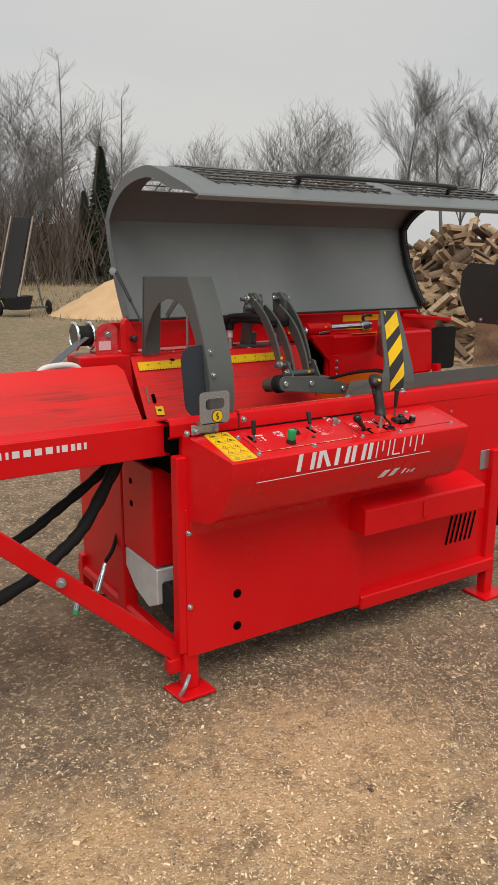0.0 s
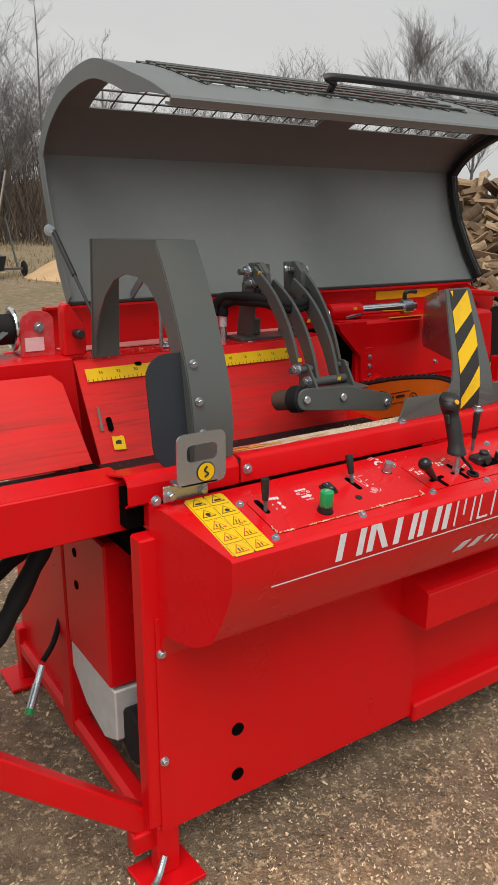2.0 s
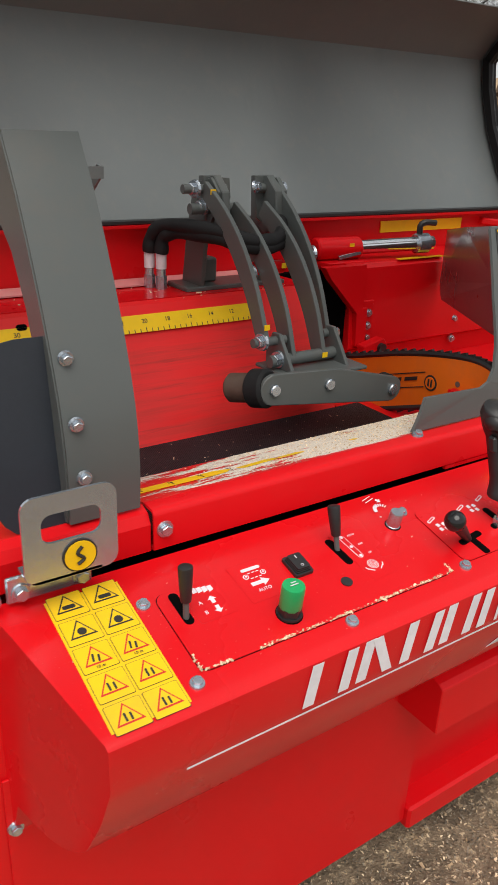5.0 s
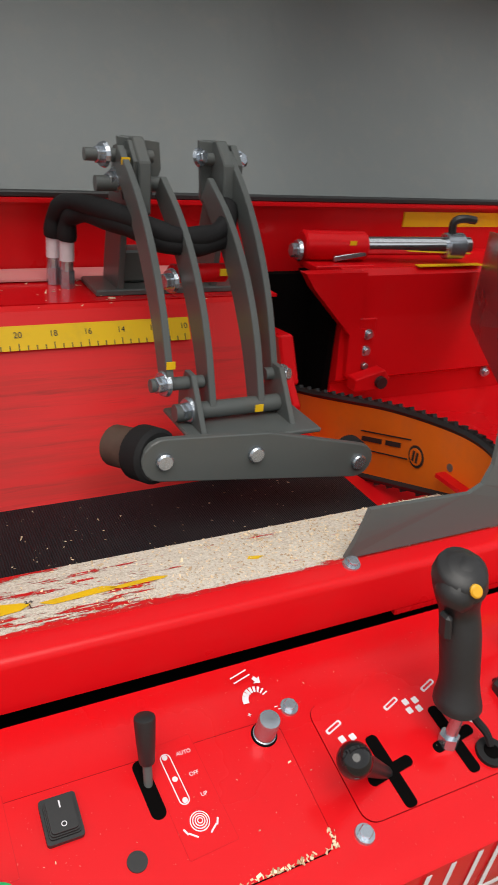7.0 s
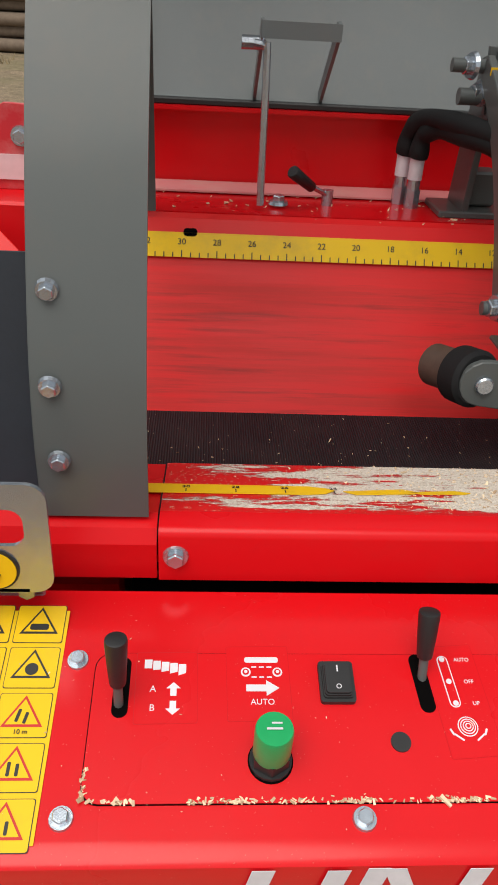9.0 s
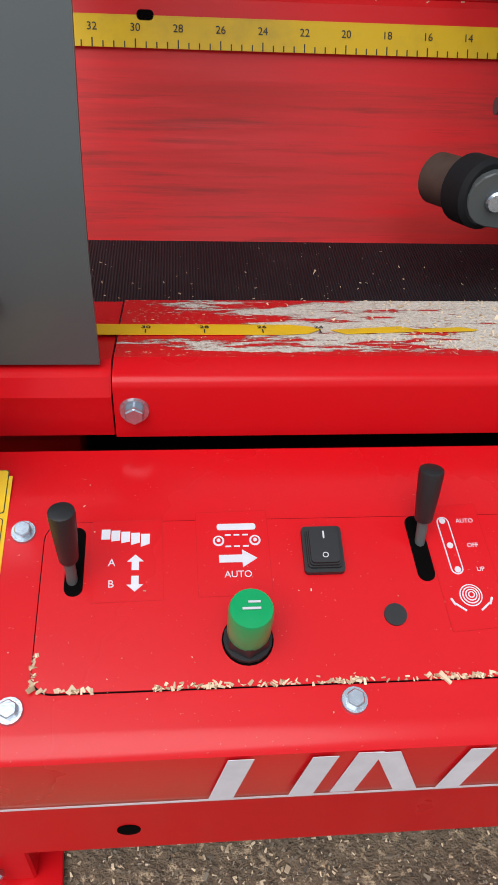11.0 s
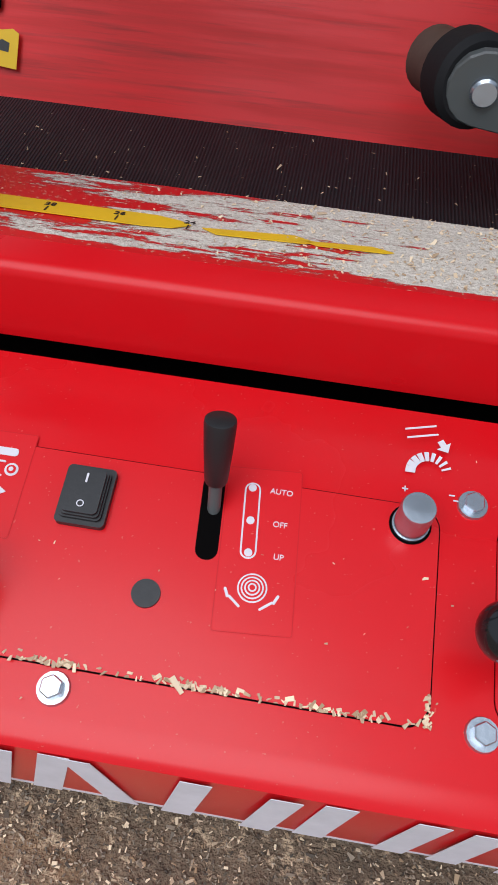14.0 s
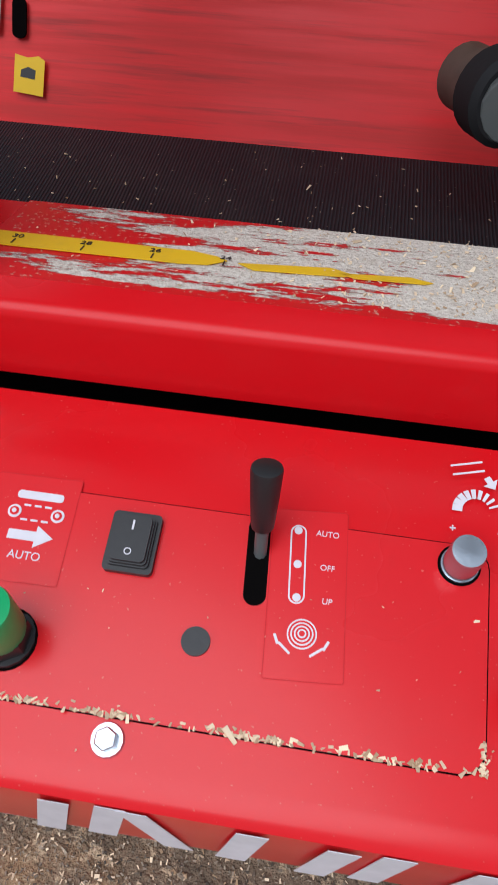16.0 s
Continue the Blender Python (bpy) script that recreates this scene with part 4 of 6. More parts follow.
# arch guard over the trough
AX0, AX1 = -0.872, -0.775
strip = [(p.x, p.y) for p in smooth_line([(0.05, 1.012, 0), (0.048, 1.08, 0), (0.057, 1.15, 0), (0.08, 1.225, 0), (0.115, 1.31, 0), (0.16, 1.40, 0), (0.205, 1.470, 0)], 3)]
arch = part("arch_guard", sheet(strip, -0.005, "x", AX0, AX1), grey, machine, "grey steel arch guard over the trough", True)
part("arch_top", sheet([(0.205, 1.470), (0.555, 1.464)], -0.005, "x", AX0, AX1), grey, arch)
part("arch_rear", sheet([(0.556, 1.464), (0.582, 1.158)], 0.005, "x", AX0 - 0.005, -0.80), grey, arch)
web = [(0.205, 1.466), (0.553, 1.461), (0.579, 1.16), (0.572, 1.16), (0.56, 1.21), (0.53, 1.275), (0.485, 1.33), (0.43, 1.37), (0.368, 1.389), (0.30, 1.387), (0.245, 1.37), (0.195, 1.33), (0.155, 1.265), (0.122, 1.18), (0.102, 1.09), (0.097, 1.012), (0.056, 1.012)] + [(u + 0.004, v) for u, v in strip[1:-1]]
part("arch_web", prism(web, "x", AX0 - 0.002, AX0 + 0.003), grey, arch)
for y, z in ((0.077, 1.221), (0.054, 1.144)):
    hexbolt((-0.856, y - 0.001, z), (0, -1, -0.15), 0.008, arch)
hexbolt((-0.852, 0.045, 1.075), (0, -1, 0), 0.008, arch)
part("rubber_flap", prism(rrect(-0.958, -0.80, -0.01, 0.235, 0.05), "y", 0.0, 0.005, 0, None, pose(0, 0.064, 1.012, -9, 0, 0)), flap_rubber, arch, "black rubber flap with rounded corners")
# latch plate at the trough's corner
def slotted(outer, inner, y0, y1):
    """A flat plate with a slot through it; both outlines have the same number of points."""
    bm = bmesh.new()
    n = len(outer)
    a, b, c, d = [[bm.verts.new((u, y, v)) for u, v in o] for o, y in ((outer, y0), (inner, y0), (outer, y1), (inner, y1))]
    for i in range(n):
        for p, q in ((a, b), (d, c), (c, a), (b, d)):
            bm.faces.new((p[i - 1], p[i], q[i], q[i - 1]))
    return bm


latch = part("latch_plate", slotted(rrect(-0.933, -0.82, 0.975, 1.084, 0.016), rrect(-0.911, -0.840, 1.024, 1.060, 0.012), 0.008, 0.012), zinc, machine, "galvanised latch plate with slot")
part("latch_foot", box(-0.972, -0.866, 0.002, 0.008, 0.955, 0.99, 0.002), zinc, latch)
part("round_sticker", rod((-0.868, 0.0062, 1.0), (-0.868, 0.0075, 1.0), 0.021, 24), black_ink, latch)
part("round_sticker", rod((-0.868, 0.0052, 1.0), (-0.868, 0.006, 1.0), 0.019, 24), yellow, latch)
part("sticker_mark", tube(smooth_line([(-0.866, 0.0045, 1.012), (-0.872, 0.0045, 1.004), (-0.864, 0.0045, 0.996), (-0.872, 0.0045, 0.990)], 4), 0.0022, 6), black_ink, latch)
for ob in [latch] + [c for c in latch.children if "sticker" in c.name]:
    ob.data.transform(Matrix.Translation((-0.027, -0.045, 0.022)))
part("latch_tab", box(-0.955, -0.868, -0.037, 0.006, 0.9965, 1.0005), zinc, latch)
for x in (-0.955, -0.88):
    hexbolt((x, 0.002, 0.968), (0, -1, 0), 0.010, latch)
hexbolt((-0.749, 0.03, 0.982), (0, -1, 0), 0.010, machine)
hexbolt((-0.99, 0.0, 0.965), (0, -1, 0), 0.009, machine)
for z in (0.615, 0.339):
    hexbolt((-0.992, -0.005, z), (0, -1, 0), 0.009, machine)
for z in (0.343, 0.215):
    part("grommet", rod((-0.796, -0.0055, z), (-0.796, -0.002, z), 0.017, 20), shade_joint_black, machine, "round black hole plug")
for x, z, in ((0.30, 0.90), (0.30, 0.86), (0.30, 0.83)):
    hexbolt((x, 0.03, z), (0, -1, 0), 0.005, machine)
part("maker_plate", box(0.505, 0.60, 0.026, 0.03, 0.61, 0.70, 0.002), zinc, machine, "small silver rating plate")
part("box_latch", prism(rrect(0.03, 0.06, 0.51, 0.58, 0.006), "y", -0.106, -0.1), red, machine)
for k in range(6):
    part("louvre", beam((0.32 + 0.03 * k, 0.029, 0.29), (0.35 + 0.03 * k, 0.029, 0.42), 0.004, 0.012, 0, None, 0.001), shade_joint_black, machine)
part("foot_pin", tube(smooth_line([(-1.045, -0.02, 0.015), (-1.03, -0.03, 0.05), (-1.0, -0.005, 0.075)], 4), 0.008, 8), zinc, machine, "bent zinc locking pin", True)

# ---- control panel ----
PT = math.atan2(TOPB[1] - TOPF[1], TOPB[0] - TOPF[0])
PC, PS = math.cos(PT), math.sin(PT)


def pm(x, y, h=0.0, turn=0.0):
    """A flat frame on the lever panel at x, y, h above it: local x along the machine, local y up the slope."""
    o = (x, y - PS * h, ztop(y) + PC * h)
    return Matrix(((1, 0, 0, o[0]), (0, PC, -PS, o[1]), (0, PS, PC, o[2]), (0, 0, 0, 1))) @ pose(0, 0, 0, 0, 0, turn)


def on_panel(name, pts, x, y, mat, h=0.0022, t=0.0004, turn=0.0, parent=None, label=""):
    return part(name, prism(pts, "z", 0, t, 0, None, pm(x, y, h, turn)), mat, parent or cbox, label)


def inset_plate(x0, x1, y0, y1, r, e=0.0009):
    cx, cy = (x0 + x1) / 2, (y0 + y1) / 2
    w, hgt = (x1 - x0) / 2, (y1 - y0) / 2 / PC
    on_panel("plate_joint", rrect(-w - e, w + e, -hgt - e, hgt + e, r), cx, cy, shade_joint_black, 0.0002, 0.0004)
    on_panel("lever_plate", rrect(-w, w, -hgt, hgt, r), cx, cy, red_panel, 0.0004, 0.0014, 0, None, "thin red cover plate over the levers")


inset_plate(-0.812, -0.402, -0.1765, -0.056, 0.014)
inset_plate(-0.368, 0.085, -0.170, -0.056, 0.014, 0.0003)
for x, y in ((-0.828, -0.062), (-0.824, -0.186), (-0.599, -0.188), (-0.374, -0.1745), (-0.383, -0.050), (-0.20, -0.183), (-0.045, -0.05), (0.07, -0.18)):
    hexbolt((x, y, ztop(y) + 0.0005), (0, -PS, PC), 0.0076, cbox, True, None, "panel_bolt")


def slot(x, y0, y1, w, turn=0.0):
    hh = (y1 - y0) / 2 / PC
    # no cut-out: a near-black patch carries the slot's inner shade
    on_panel("lever_slot", rrect(-w, w, -hh, hh, w * 0.95), x, (y0 + y1) / 2, shade_joint_black, 0.0019, 0.0003, turn)


def grip_lever(x, y, top, base_x=None, base_y=None, r=0.0087):
    base = Vector((x if base_x is None else base_x, y if base_y is None else base_y, ztop(y)))
    t = Vector(top)
    k = base.lerp(t, 0.34)
    part("lever_rod", rod(base, base.lerp(t, 0.5), 0.004, 10, None), grey, cbox, "", True)
    part("lever_grip", tube([k, k.lerp(t, 0.03), k.lerp(t, 0.5), k.lerp(t, 0.93), k.lerp(t, 0.985), t], [r * 0.72, r * 0.78, r * 0.95, r * 1.06, r * 1.02, r * 0.85], 18), dark, cbox, "black tapered lever grip", True)


slot(-0.789, -0.112, -0.06, 0.0066)
slot(-0.535, -0.108, -0.056, 0.0066, 4)
grip_lever(-0.790, -0.101, (-0.790, -0.098, 1.006))
grip_lever(-0.534, -0.078, (-0.534, -0.062, 1.003))
# green push knob
# the hole round the knob is a near-black disc, painted shade
on_panel("knob_hole", ngon(0, 0, 0.018), -0.668, -0.146, shade_joint_black, 0.0019, 0.0003)
g0 = Vector((-0.668, -0.146, ztop(-0.146)))
gn = Vector((0.0, -0.12, 1)).normalized()
part("knob_nut", rod(g0 + gn * 0.002, g0 + gn * 0.016, 0.0155, 6, None, rod(g0 + gn * 0.001, g0 + gn * 0.004, 0.017, 16)), dark, cbox)
gk = part("green_knob", tube([g0 + gn * 0.014, g0 + gn * 0.016, g0 + gn * 0.044, g0 + gn * 0.047, g0 + gn * 0.048], [0.0142, 0.0148, 0.015, 0.0142, 0.0], 24), green, cbox, "green plastic push knob", True)
for w, hh, dx in ((0.006, 0.0008, 0), (0.004, 0.0007, 0.002)):
    o = g0 + gn * 0.0486 + Vector((dx, 0.004 if dx else -0.001, 0))
    part("knob_mark", box(o.x - w, o.x + w, o.y - hh, o.y + hh, o.z - 0.0002, o.z + 0.0004), white_ink, gk)
# rocker switch
on_panel("switch_frame", rrect(-0.0148, 0.0148, -0.0185, 0.0185, 0.003), -0.609, -0.083, dark, 0.0015, 0.005, 0, None, "black rocker switch")
for k in range(3):
    on_panel("switch_cover", rrect(-0.0125 + 0.001 * k, 0.0125 - 0.001 * k, -0.0155 + 0.001 * k, 0.0155 - 0.0005 * k, 0.003), -0.609, -0.083, dark, 0.0066 + 0.0022 * k, 0.0021)
on_panel("switch_mark", rrect(-0.0006, 0.0006, -0.003, 0.003, 0.0004), -0.609, -0.075, white_ink, 0.0134, 0.0003)
lettering("O", 0.006, pm(-0.609, -0.091, 0.0136), white_ink, cbox)
on_panel("plug", ngon(0, 0, 0.0082), -0.562, -0.132, dark, 0.0018, 0.0016, 0, None, "flat black hole plug")
# silver adjusting knob
on_panel("knob_hole", ngon(0, 0, 0.0125), -0.419, -0.068, shade_joint_black, 0.0019, 0.0003)
k0 = Vector((-0.419, -0.068, ztop(-0.068)))
kn = Vector((0, -PS, PC))
part("adjusting_knob", tube([k0, k0 + kn * 0.004, k0 + kn * 0.0045, k0 + kn * 0.026, k0 + kn * 0.028, k0 + kn * 0.0285], [0.011, 0.011, 0.0102, 0.0102, 0.0094, 0.0], 28), zinc, cbox, "knurled silver adjusting knob", True)

# cross slots, ball lever, joystick, end lever and hydraulic switch block
for x, y in ((-0.321, -0.135), (-0.242, -0.128)):
    on_panel("lever_slot", rrect(-0.026, 0.026, -0.0055, 0.0055, 0.005), x, y, shade_joint_black, 0.0019, 0.0003, 8)
    on_panel("lever_slot", rrect(-0.0065, 0.0065, -0.036, 0.036, 0.005), x, y, shade_joint_black, 0.0023, 0.0003, 3)
ballc = Vector((-0.377, -0.147, 0.976))
part("lever_rod", rod((-0.325, -0.135, ztop(-0.135)), ballc, 0.006, 10, 0.012), dark, cbox, "", True)
bm = bmesh.new()
bmesh.ops.create_uvsphere(bm, u_segments=24, v_segments=14, radius=0.0158, matrix=Matrix.Translation(ballc))
gloss = plain("glossy_black_plastic", (0.012, 0.012, 0.013), 0.12, 0, 50, 0.02, 0.1)
part("ball_knob", bm, gloss, cbox, "glossy black ball knob", True)
jb = Vector((-0.250, -0.130, ztop(-0.13)))
part("joystick_rod", rod(jb, jb + Vector((0.003, -0.002, 0.05)), 0.006, 12, None, rod(jb, jb + Vector((0, 0, 0.012)), 0.010, 6)), zinc, cbox, "", True)
jl = [jb + Vector(p) for p in ((0.004, -0.002, 0.036), (0.004, -0.002, 0.040), (0.005, -0.001, 0.06), (0.006, 0.003, 0.10), (0.005, 0.006, 0.125), (0.002, 0.006, 0.142), (-0.001, 0.002, 0.158), (-0.003, -0.003, 0.170), (-0.004, -0.005, 0.176))]
joy = part("joystick_grip", tube(smooth_line(jl, 4), [r for a, b_ in zip((0.023, 0.0225, 0.0185, 0.0195, 0.0185, 0.022, 0.0255, 0.0225), (0.0225, 0.0185, 0.0195, 0.0185, 0.022, 0.0255, 0.0225, 0.012)) for r in (a, (3 * a + b_) / 4, (a + b_) / 2, (a + 3 * b_) / 4)] + [0.012], 20), dark, cbox, "black moulded joystick grip with yellow button", True)
part("joystick_head", tube(smooth_line([jb + Vector(p) for p in ((-0.018, -0.008, 0.140), (-0.01, -0.004, 0.152), (0.006, 0.0, 0.162), (0.02, 0.004, 0.160))], 4), [0.010, 0.014, 0.017, 0.018, 0.019, 0.019, 0.019, 0.0185, 0.018, 0.017, 0.016, 0.014, 0.008], 16), dark, joy, "", True)
bp = jb + Vector((-0.004, -0.019, 0.161))
part("joystick_button", rod(bp, bp + Vector((-0.002, -0.007, 0.003)), 0.0058, 16, None, None, 0.0015), yellow_plastic, joy, "yellow push button", True)
part("joystick_trigger", box(jb.x - 0.022, jb.x - 0.014, jb.y - 0.010, jb.y + 0.004, jb.z + 0.108, jb.z + 0.132, 0.003), dark, joy)
part("joystick_cable", tube(smooth_line([jb + Vector((0.012, -0.004, 0.042)), jb + Vector((0.02, -0.008, 0.02)), jb + Vector((0.03, -0.015, 0.006)), (-0.217, -0.150, ztop(-0.15))], 5), 0.004, 8), rubber, joy, "", True)
for ob in [joy] + list(joy.children):
    ob.data.transform(Matrix.Translation(jb) @ Matrix(((1.02, 0, 0.0, 0.0), (0, 1.02, 0.21, 0), (0, 0, 1.0, 0.012), (0, 0, 0, 1))) @ Matrix.Translation(-jb))
on_panel("cable_grommet", ngon(0, 0, 0.015), -0.215, -0.152, rubber, 0.0018, 0.004)
on_panel("grommet_hole", ngon(0, 0, 0.008), -0.215, -0.152, shade_joint_black, 0.006, 0.0004)
grip_lever(-0.116, -0.063, (-0.115, -0.068, 1.046), None, None, 0.0085)
on_panel("block_opening", rrect(-0.034, 0.034, -0.026, 0.026, 0.003), -0.125, -0.112, shade_joint_black, 0.0019, 0.0003)
blk = Vector((-0.13, -0.11, ztop(-0.11)))
part("switch_block", box(blk.x - 0.036, blk.x + 0.016, blk.y - 0.02, blk.y + 0.018, blk.z - 0.004, blk.z + 0.018, 0.005), dark, cbox, "black plastic switch block")
part("switch_block_knob", rod(blk + Vector((0.0, -0.002, 0.016)), blk + Vector((0.0, -0.004, 0.027)), 0.012, 20, None, None, 0.002), dark, cbox, "", True)
part("switch_block_key", rod(blk + Vector((-0.012, -0.02, 0.008)), blk + Vector((-0.012, -0.027, 0.008)), 0.009, 16), dark, cbox, "", True)
k2 = Vector((-0.078, -0.118, ztop(-0.118)))
part("round_knob", rod(k2, k2 + kn * 0.02, 0.0125, 20, None, None, 0.002), dark, cbox, "", True)
part("knob_cap", rod(k2 + kn * 0.0195, k2 + kn * 0.022, 0.010, 20), zinc, cbox, "", True)

# white panel symbols on clear film
WH = 0.0022
film_edge = paint("sticker_film", shade(RED, 0.86), 0.4, 0.0)
for x, y, w, hh, turn in ((-0.504, -0.096, 0.0225, 0.050, 4), (-0.675, -0.082, 0.027, 0.034, 1), (-0.752, -0.086, 0.026, 0.032, 1)):
    on_panel("sticker_film", rrect(-w, w, -hh, hh, 0.002), x, y, film_edge, 0.0018, 0.0001, turn)
    on_panel("sticker_film", rrect(-w + 0.0006, w - 0.0006, -hh + 0.0006, hh - 0.0006, 0.0015), x, y, red_panel, 0.0019, 0.0001, turn)


def arrow(x, y, turn, size=0.012, parent=None):
    s = size
    on_panel("symbol", [(-0.22 * s, -0.5 * s), (0.22 * s, -0.5 * s), (0.22 * s, 0.05 * s), (0.5 * s, 0.05 * s), (0, 0.5 * s), (-0.5 * s, 0.05 * s), (-0.22 * s, 0.05 * s)], x, y, white_ink, WH, 0.0004, turn)


for k in range(5):
    on_panel("symbol", [(-0.0032, -0.004 - 0.0006 * k), (0.0032, -0.004), (0.0032, 0.004), (-0.0032, 0.004)], -0.768 + 0.0072 * k, -0.066 - 0.001 * k, white_ink, WH)
arrow(-0.746, -0.088, 0)
arrow(-0.746, -0.104, 180)
lettering("A", 0.008, pm(-0.763, -0.088, WH), white_ink, cbox)
lettering("B", 0.008, pm(-0.763, -0.104, WH), white_ink, cbox)
on_panel("symbol", rrect(-0.0145, 0.0145, -0.0026, 0.0026, 0.002), -0.672, -0.062, white_ink, WH)
for x in (-0.6855, -0.6585):
    on_panel("symbol", ngon(0, 0, 0.0042), x, -0.073, white_ink, WH)
    on_panel("symbol", ngon(0, 0, 0.0028), x, -0.073, red_panel, WH + 0.0005)
    on_panel("symbol", ngon(0, 0, 0.0014), x, -0.073, white_ink, WH + 0.001)
for dy in (-0.0045, 0.0045):
    for x in (-0.6785, -0.672, -0.6655):
        on_panel("symbol", rrect(-0.0022, 0.0022, -0.0006, 0.0006, 0.0004), x, -0.073 + dy, white_ink, WH)
on_panel("symbol", [(-0.0135, -0.003), (0.0035, -0.003), (0.0035, -0.007), (0.0145, 0), (0.0035, 0.007), (0.0035, 0.003), (-0.0135, 0.003)], -0.672, -0.087, white_ink, WH)
lettering("AUTO", 0.0072, pm(-0.672, -0.099, WH), white_ink, cbox)
for y, w in ((-0.061, "AUTO"), (-0.081, "OFF"), (-0.100, "UP")):
    dx = (-0.061 - y) * 0.10
    on_panel("symbol", ngon(0, 0, 0.0024), -0.5135 + dx, y, white_ink, WH + 0.0003)
    lettering(w, 0.0049, pm(-0.496 + dx, y, WH), white_ink, cbox)
on_panel("symbol", rrect(-0.0048, 0.0048, -0.0238, 0.0238, 0.0047), -0.5115, -0.0805, white_ink, WH - 0.00015, 0.0002, 5)
on_panel("symbol", rrect(-0.0038, 0.0038, -0.0228, 0.0228, 0.0037), -0.5115, -0.0805, red_panel, WH + 0.0001, 0.0002, 5)
for k in range(4):
    r = 0.0085 - 0.002 * k
    on_panel("symbol", ngon(0, 0, r), -0.504, -0.1195, white_ink, WH + 0.0004 * k, 0.0002)
    on_panel("symbol", ngon(0, 0, r - 0.0009), -0.504, -0.1195, red_panel, WH + 0.0004 * k + 0.0002, 0.0002)
for s in (-1, 1):
    on_panel("symbol", rrect(-0.0045, 0.0045, -0.0007, 0.0007, 0.0006), -0.504 + s * 0.009, -0.1282, white_ink, WH, 0.0004, s * 38)
    on_panel("symbol", rrect(-0.003, 0.003, -0.0008, 0.0008, 0.0006), -0.504 + s * 0.014, -0.124, white_ink, WH, 0.0004, s * 65)


for k in range(9):
    a = radians(175 - 19 * k)
    w = 0.0026 - 0.00022 * k
    part("symbol", prism([(-w * 0.65, -0.003), (w * 0.65, -0.003), (w * 0.85, 0.003), (-w * 0.85, 0.003)], "z", 0, 0.0004, 0, None, pm(-0.410, -0.034, 0.0012) @ pose(0.0112 * math.cos(a), 0.0112 * math.sin(a), 0, 0, 0, math.degrees(a) - 90)), white_ink, cbox)
on_panel("symbol", rrect(-0.012, 0.008, 0.002, 0.0032, 0.0005), -0.414, -0.006, white_ink, 0.0012, 0.0004, 15)
on_panel("symbol", rrect(-0.012, 0.008, -0.004, -0.0028, 0.0005), -0.414, -0.006, white_ink, 0.0012, 0.0004, 15)
on_panel("symbol", [(-0.002, -0.002), (0.002, -0.002), (0.002, 0.002), (0.005, 0.002), (0, 0.007), (-0.005, 0.002), (-0.002, 0.002)], -0.403, -0.013, white_ink, 0.0012, 0.0004, 215)
for x, y, w, hh in ((-0.4235, -0.046, 0.0018, 0.0004), (-0.4235, -0.046, 0.0004, 0.0018), (-0.3955, -0.046, 0.0018, 0.0004), (-0.392, -0.049, 0.0026, 0.0004)):
    on_panel("symbol", rrect(-w, w, -hh, hh, 0.0003), x, y, white_ink, 0.0012)
for x, y in ((-0.352, -0.082), (-0.283, -0.078), (-0.233, -0.072), (-0.205, -0.115)):
    on_panel("symbol", rrect(-0.010, 0.010, -0.0026, 0.0026, 0.002), x, y, white_ink, WH, 0.0004, 20)
    on_panel("symbol", rrect(-0.0075, 0.0075, -0.0012, 0.0012, 0.001), x, y, red_panel, WH + 0.0005, 0.0003, 20)
for cx_, cy_ in ((-0.345, -0.100), (-0.262, -0.086)):
    for dx, dy in ((-0.006, -0.004), (0.006, 0.004), (-0.005, 0.005), (0.005, -0.005)):
        on_panel("symbol", rrect(-0.0032, 0.0032, -0.0032, 0.0032, 0.0008), cx_ + dx, cy_ + dy, white_ink, WH, 0.0004, 12)
for k in range(7):
    a = radians(165 - 22 * k)
    on_panel("symbol", [(-0.0012, -0.003), (0.0012, -0.003), (0.0014, 0.003), (-0.0014, 0.003)], -0.085 + 0.011 * math.cos(a), -0.088 + 0.011 * math.sin(a), white_ink, WH, 0.0004, math.degrees(a) - 90)

# warning label on the panel's end: five rows of two framed signs
wl_ = on_panel("warning_label", [(-0.047, -0.078), (0.047, -0.078), (0.047, 0.116), (-0.047, 0.116)], -0.888, -0.128, yellow, 0.0006, 0.0005, 0, None, "yellow warning label with framed triangle signs")
warn_red = plain("label_red", (0.6, 0.02, 0.015), 0.5)
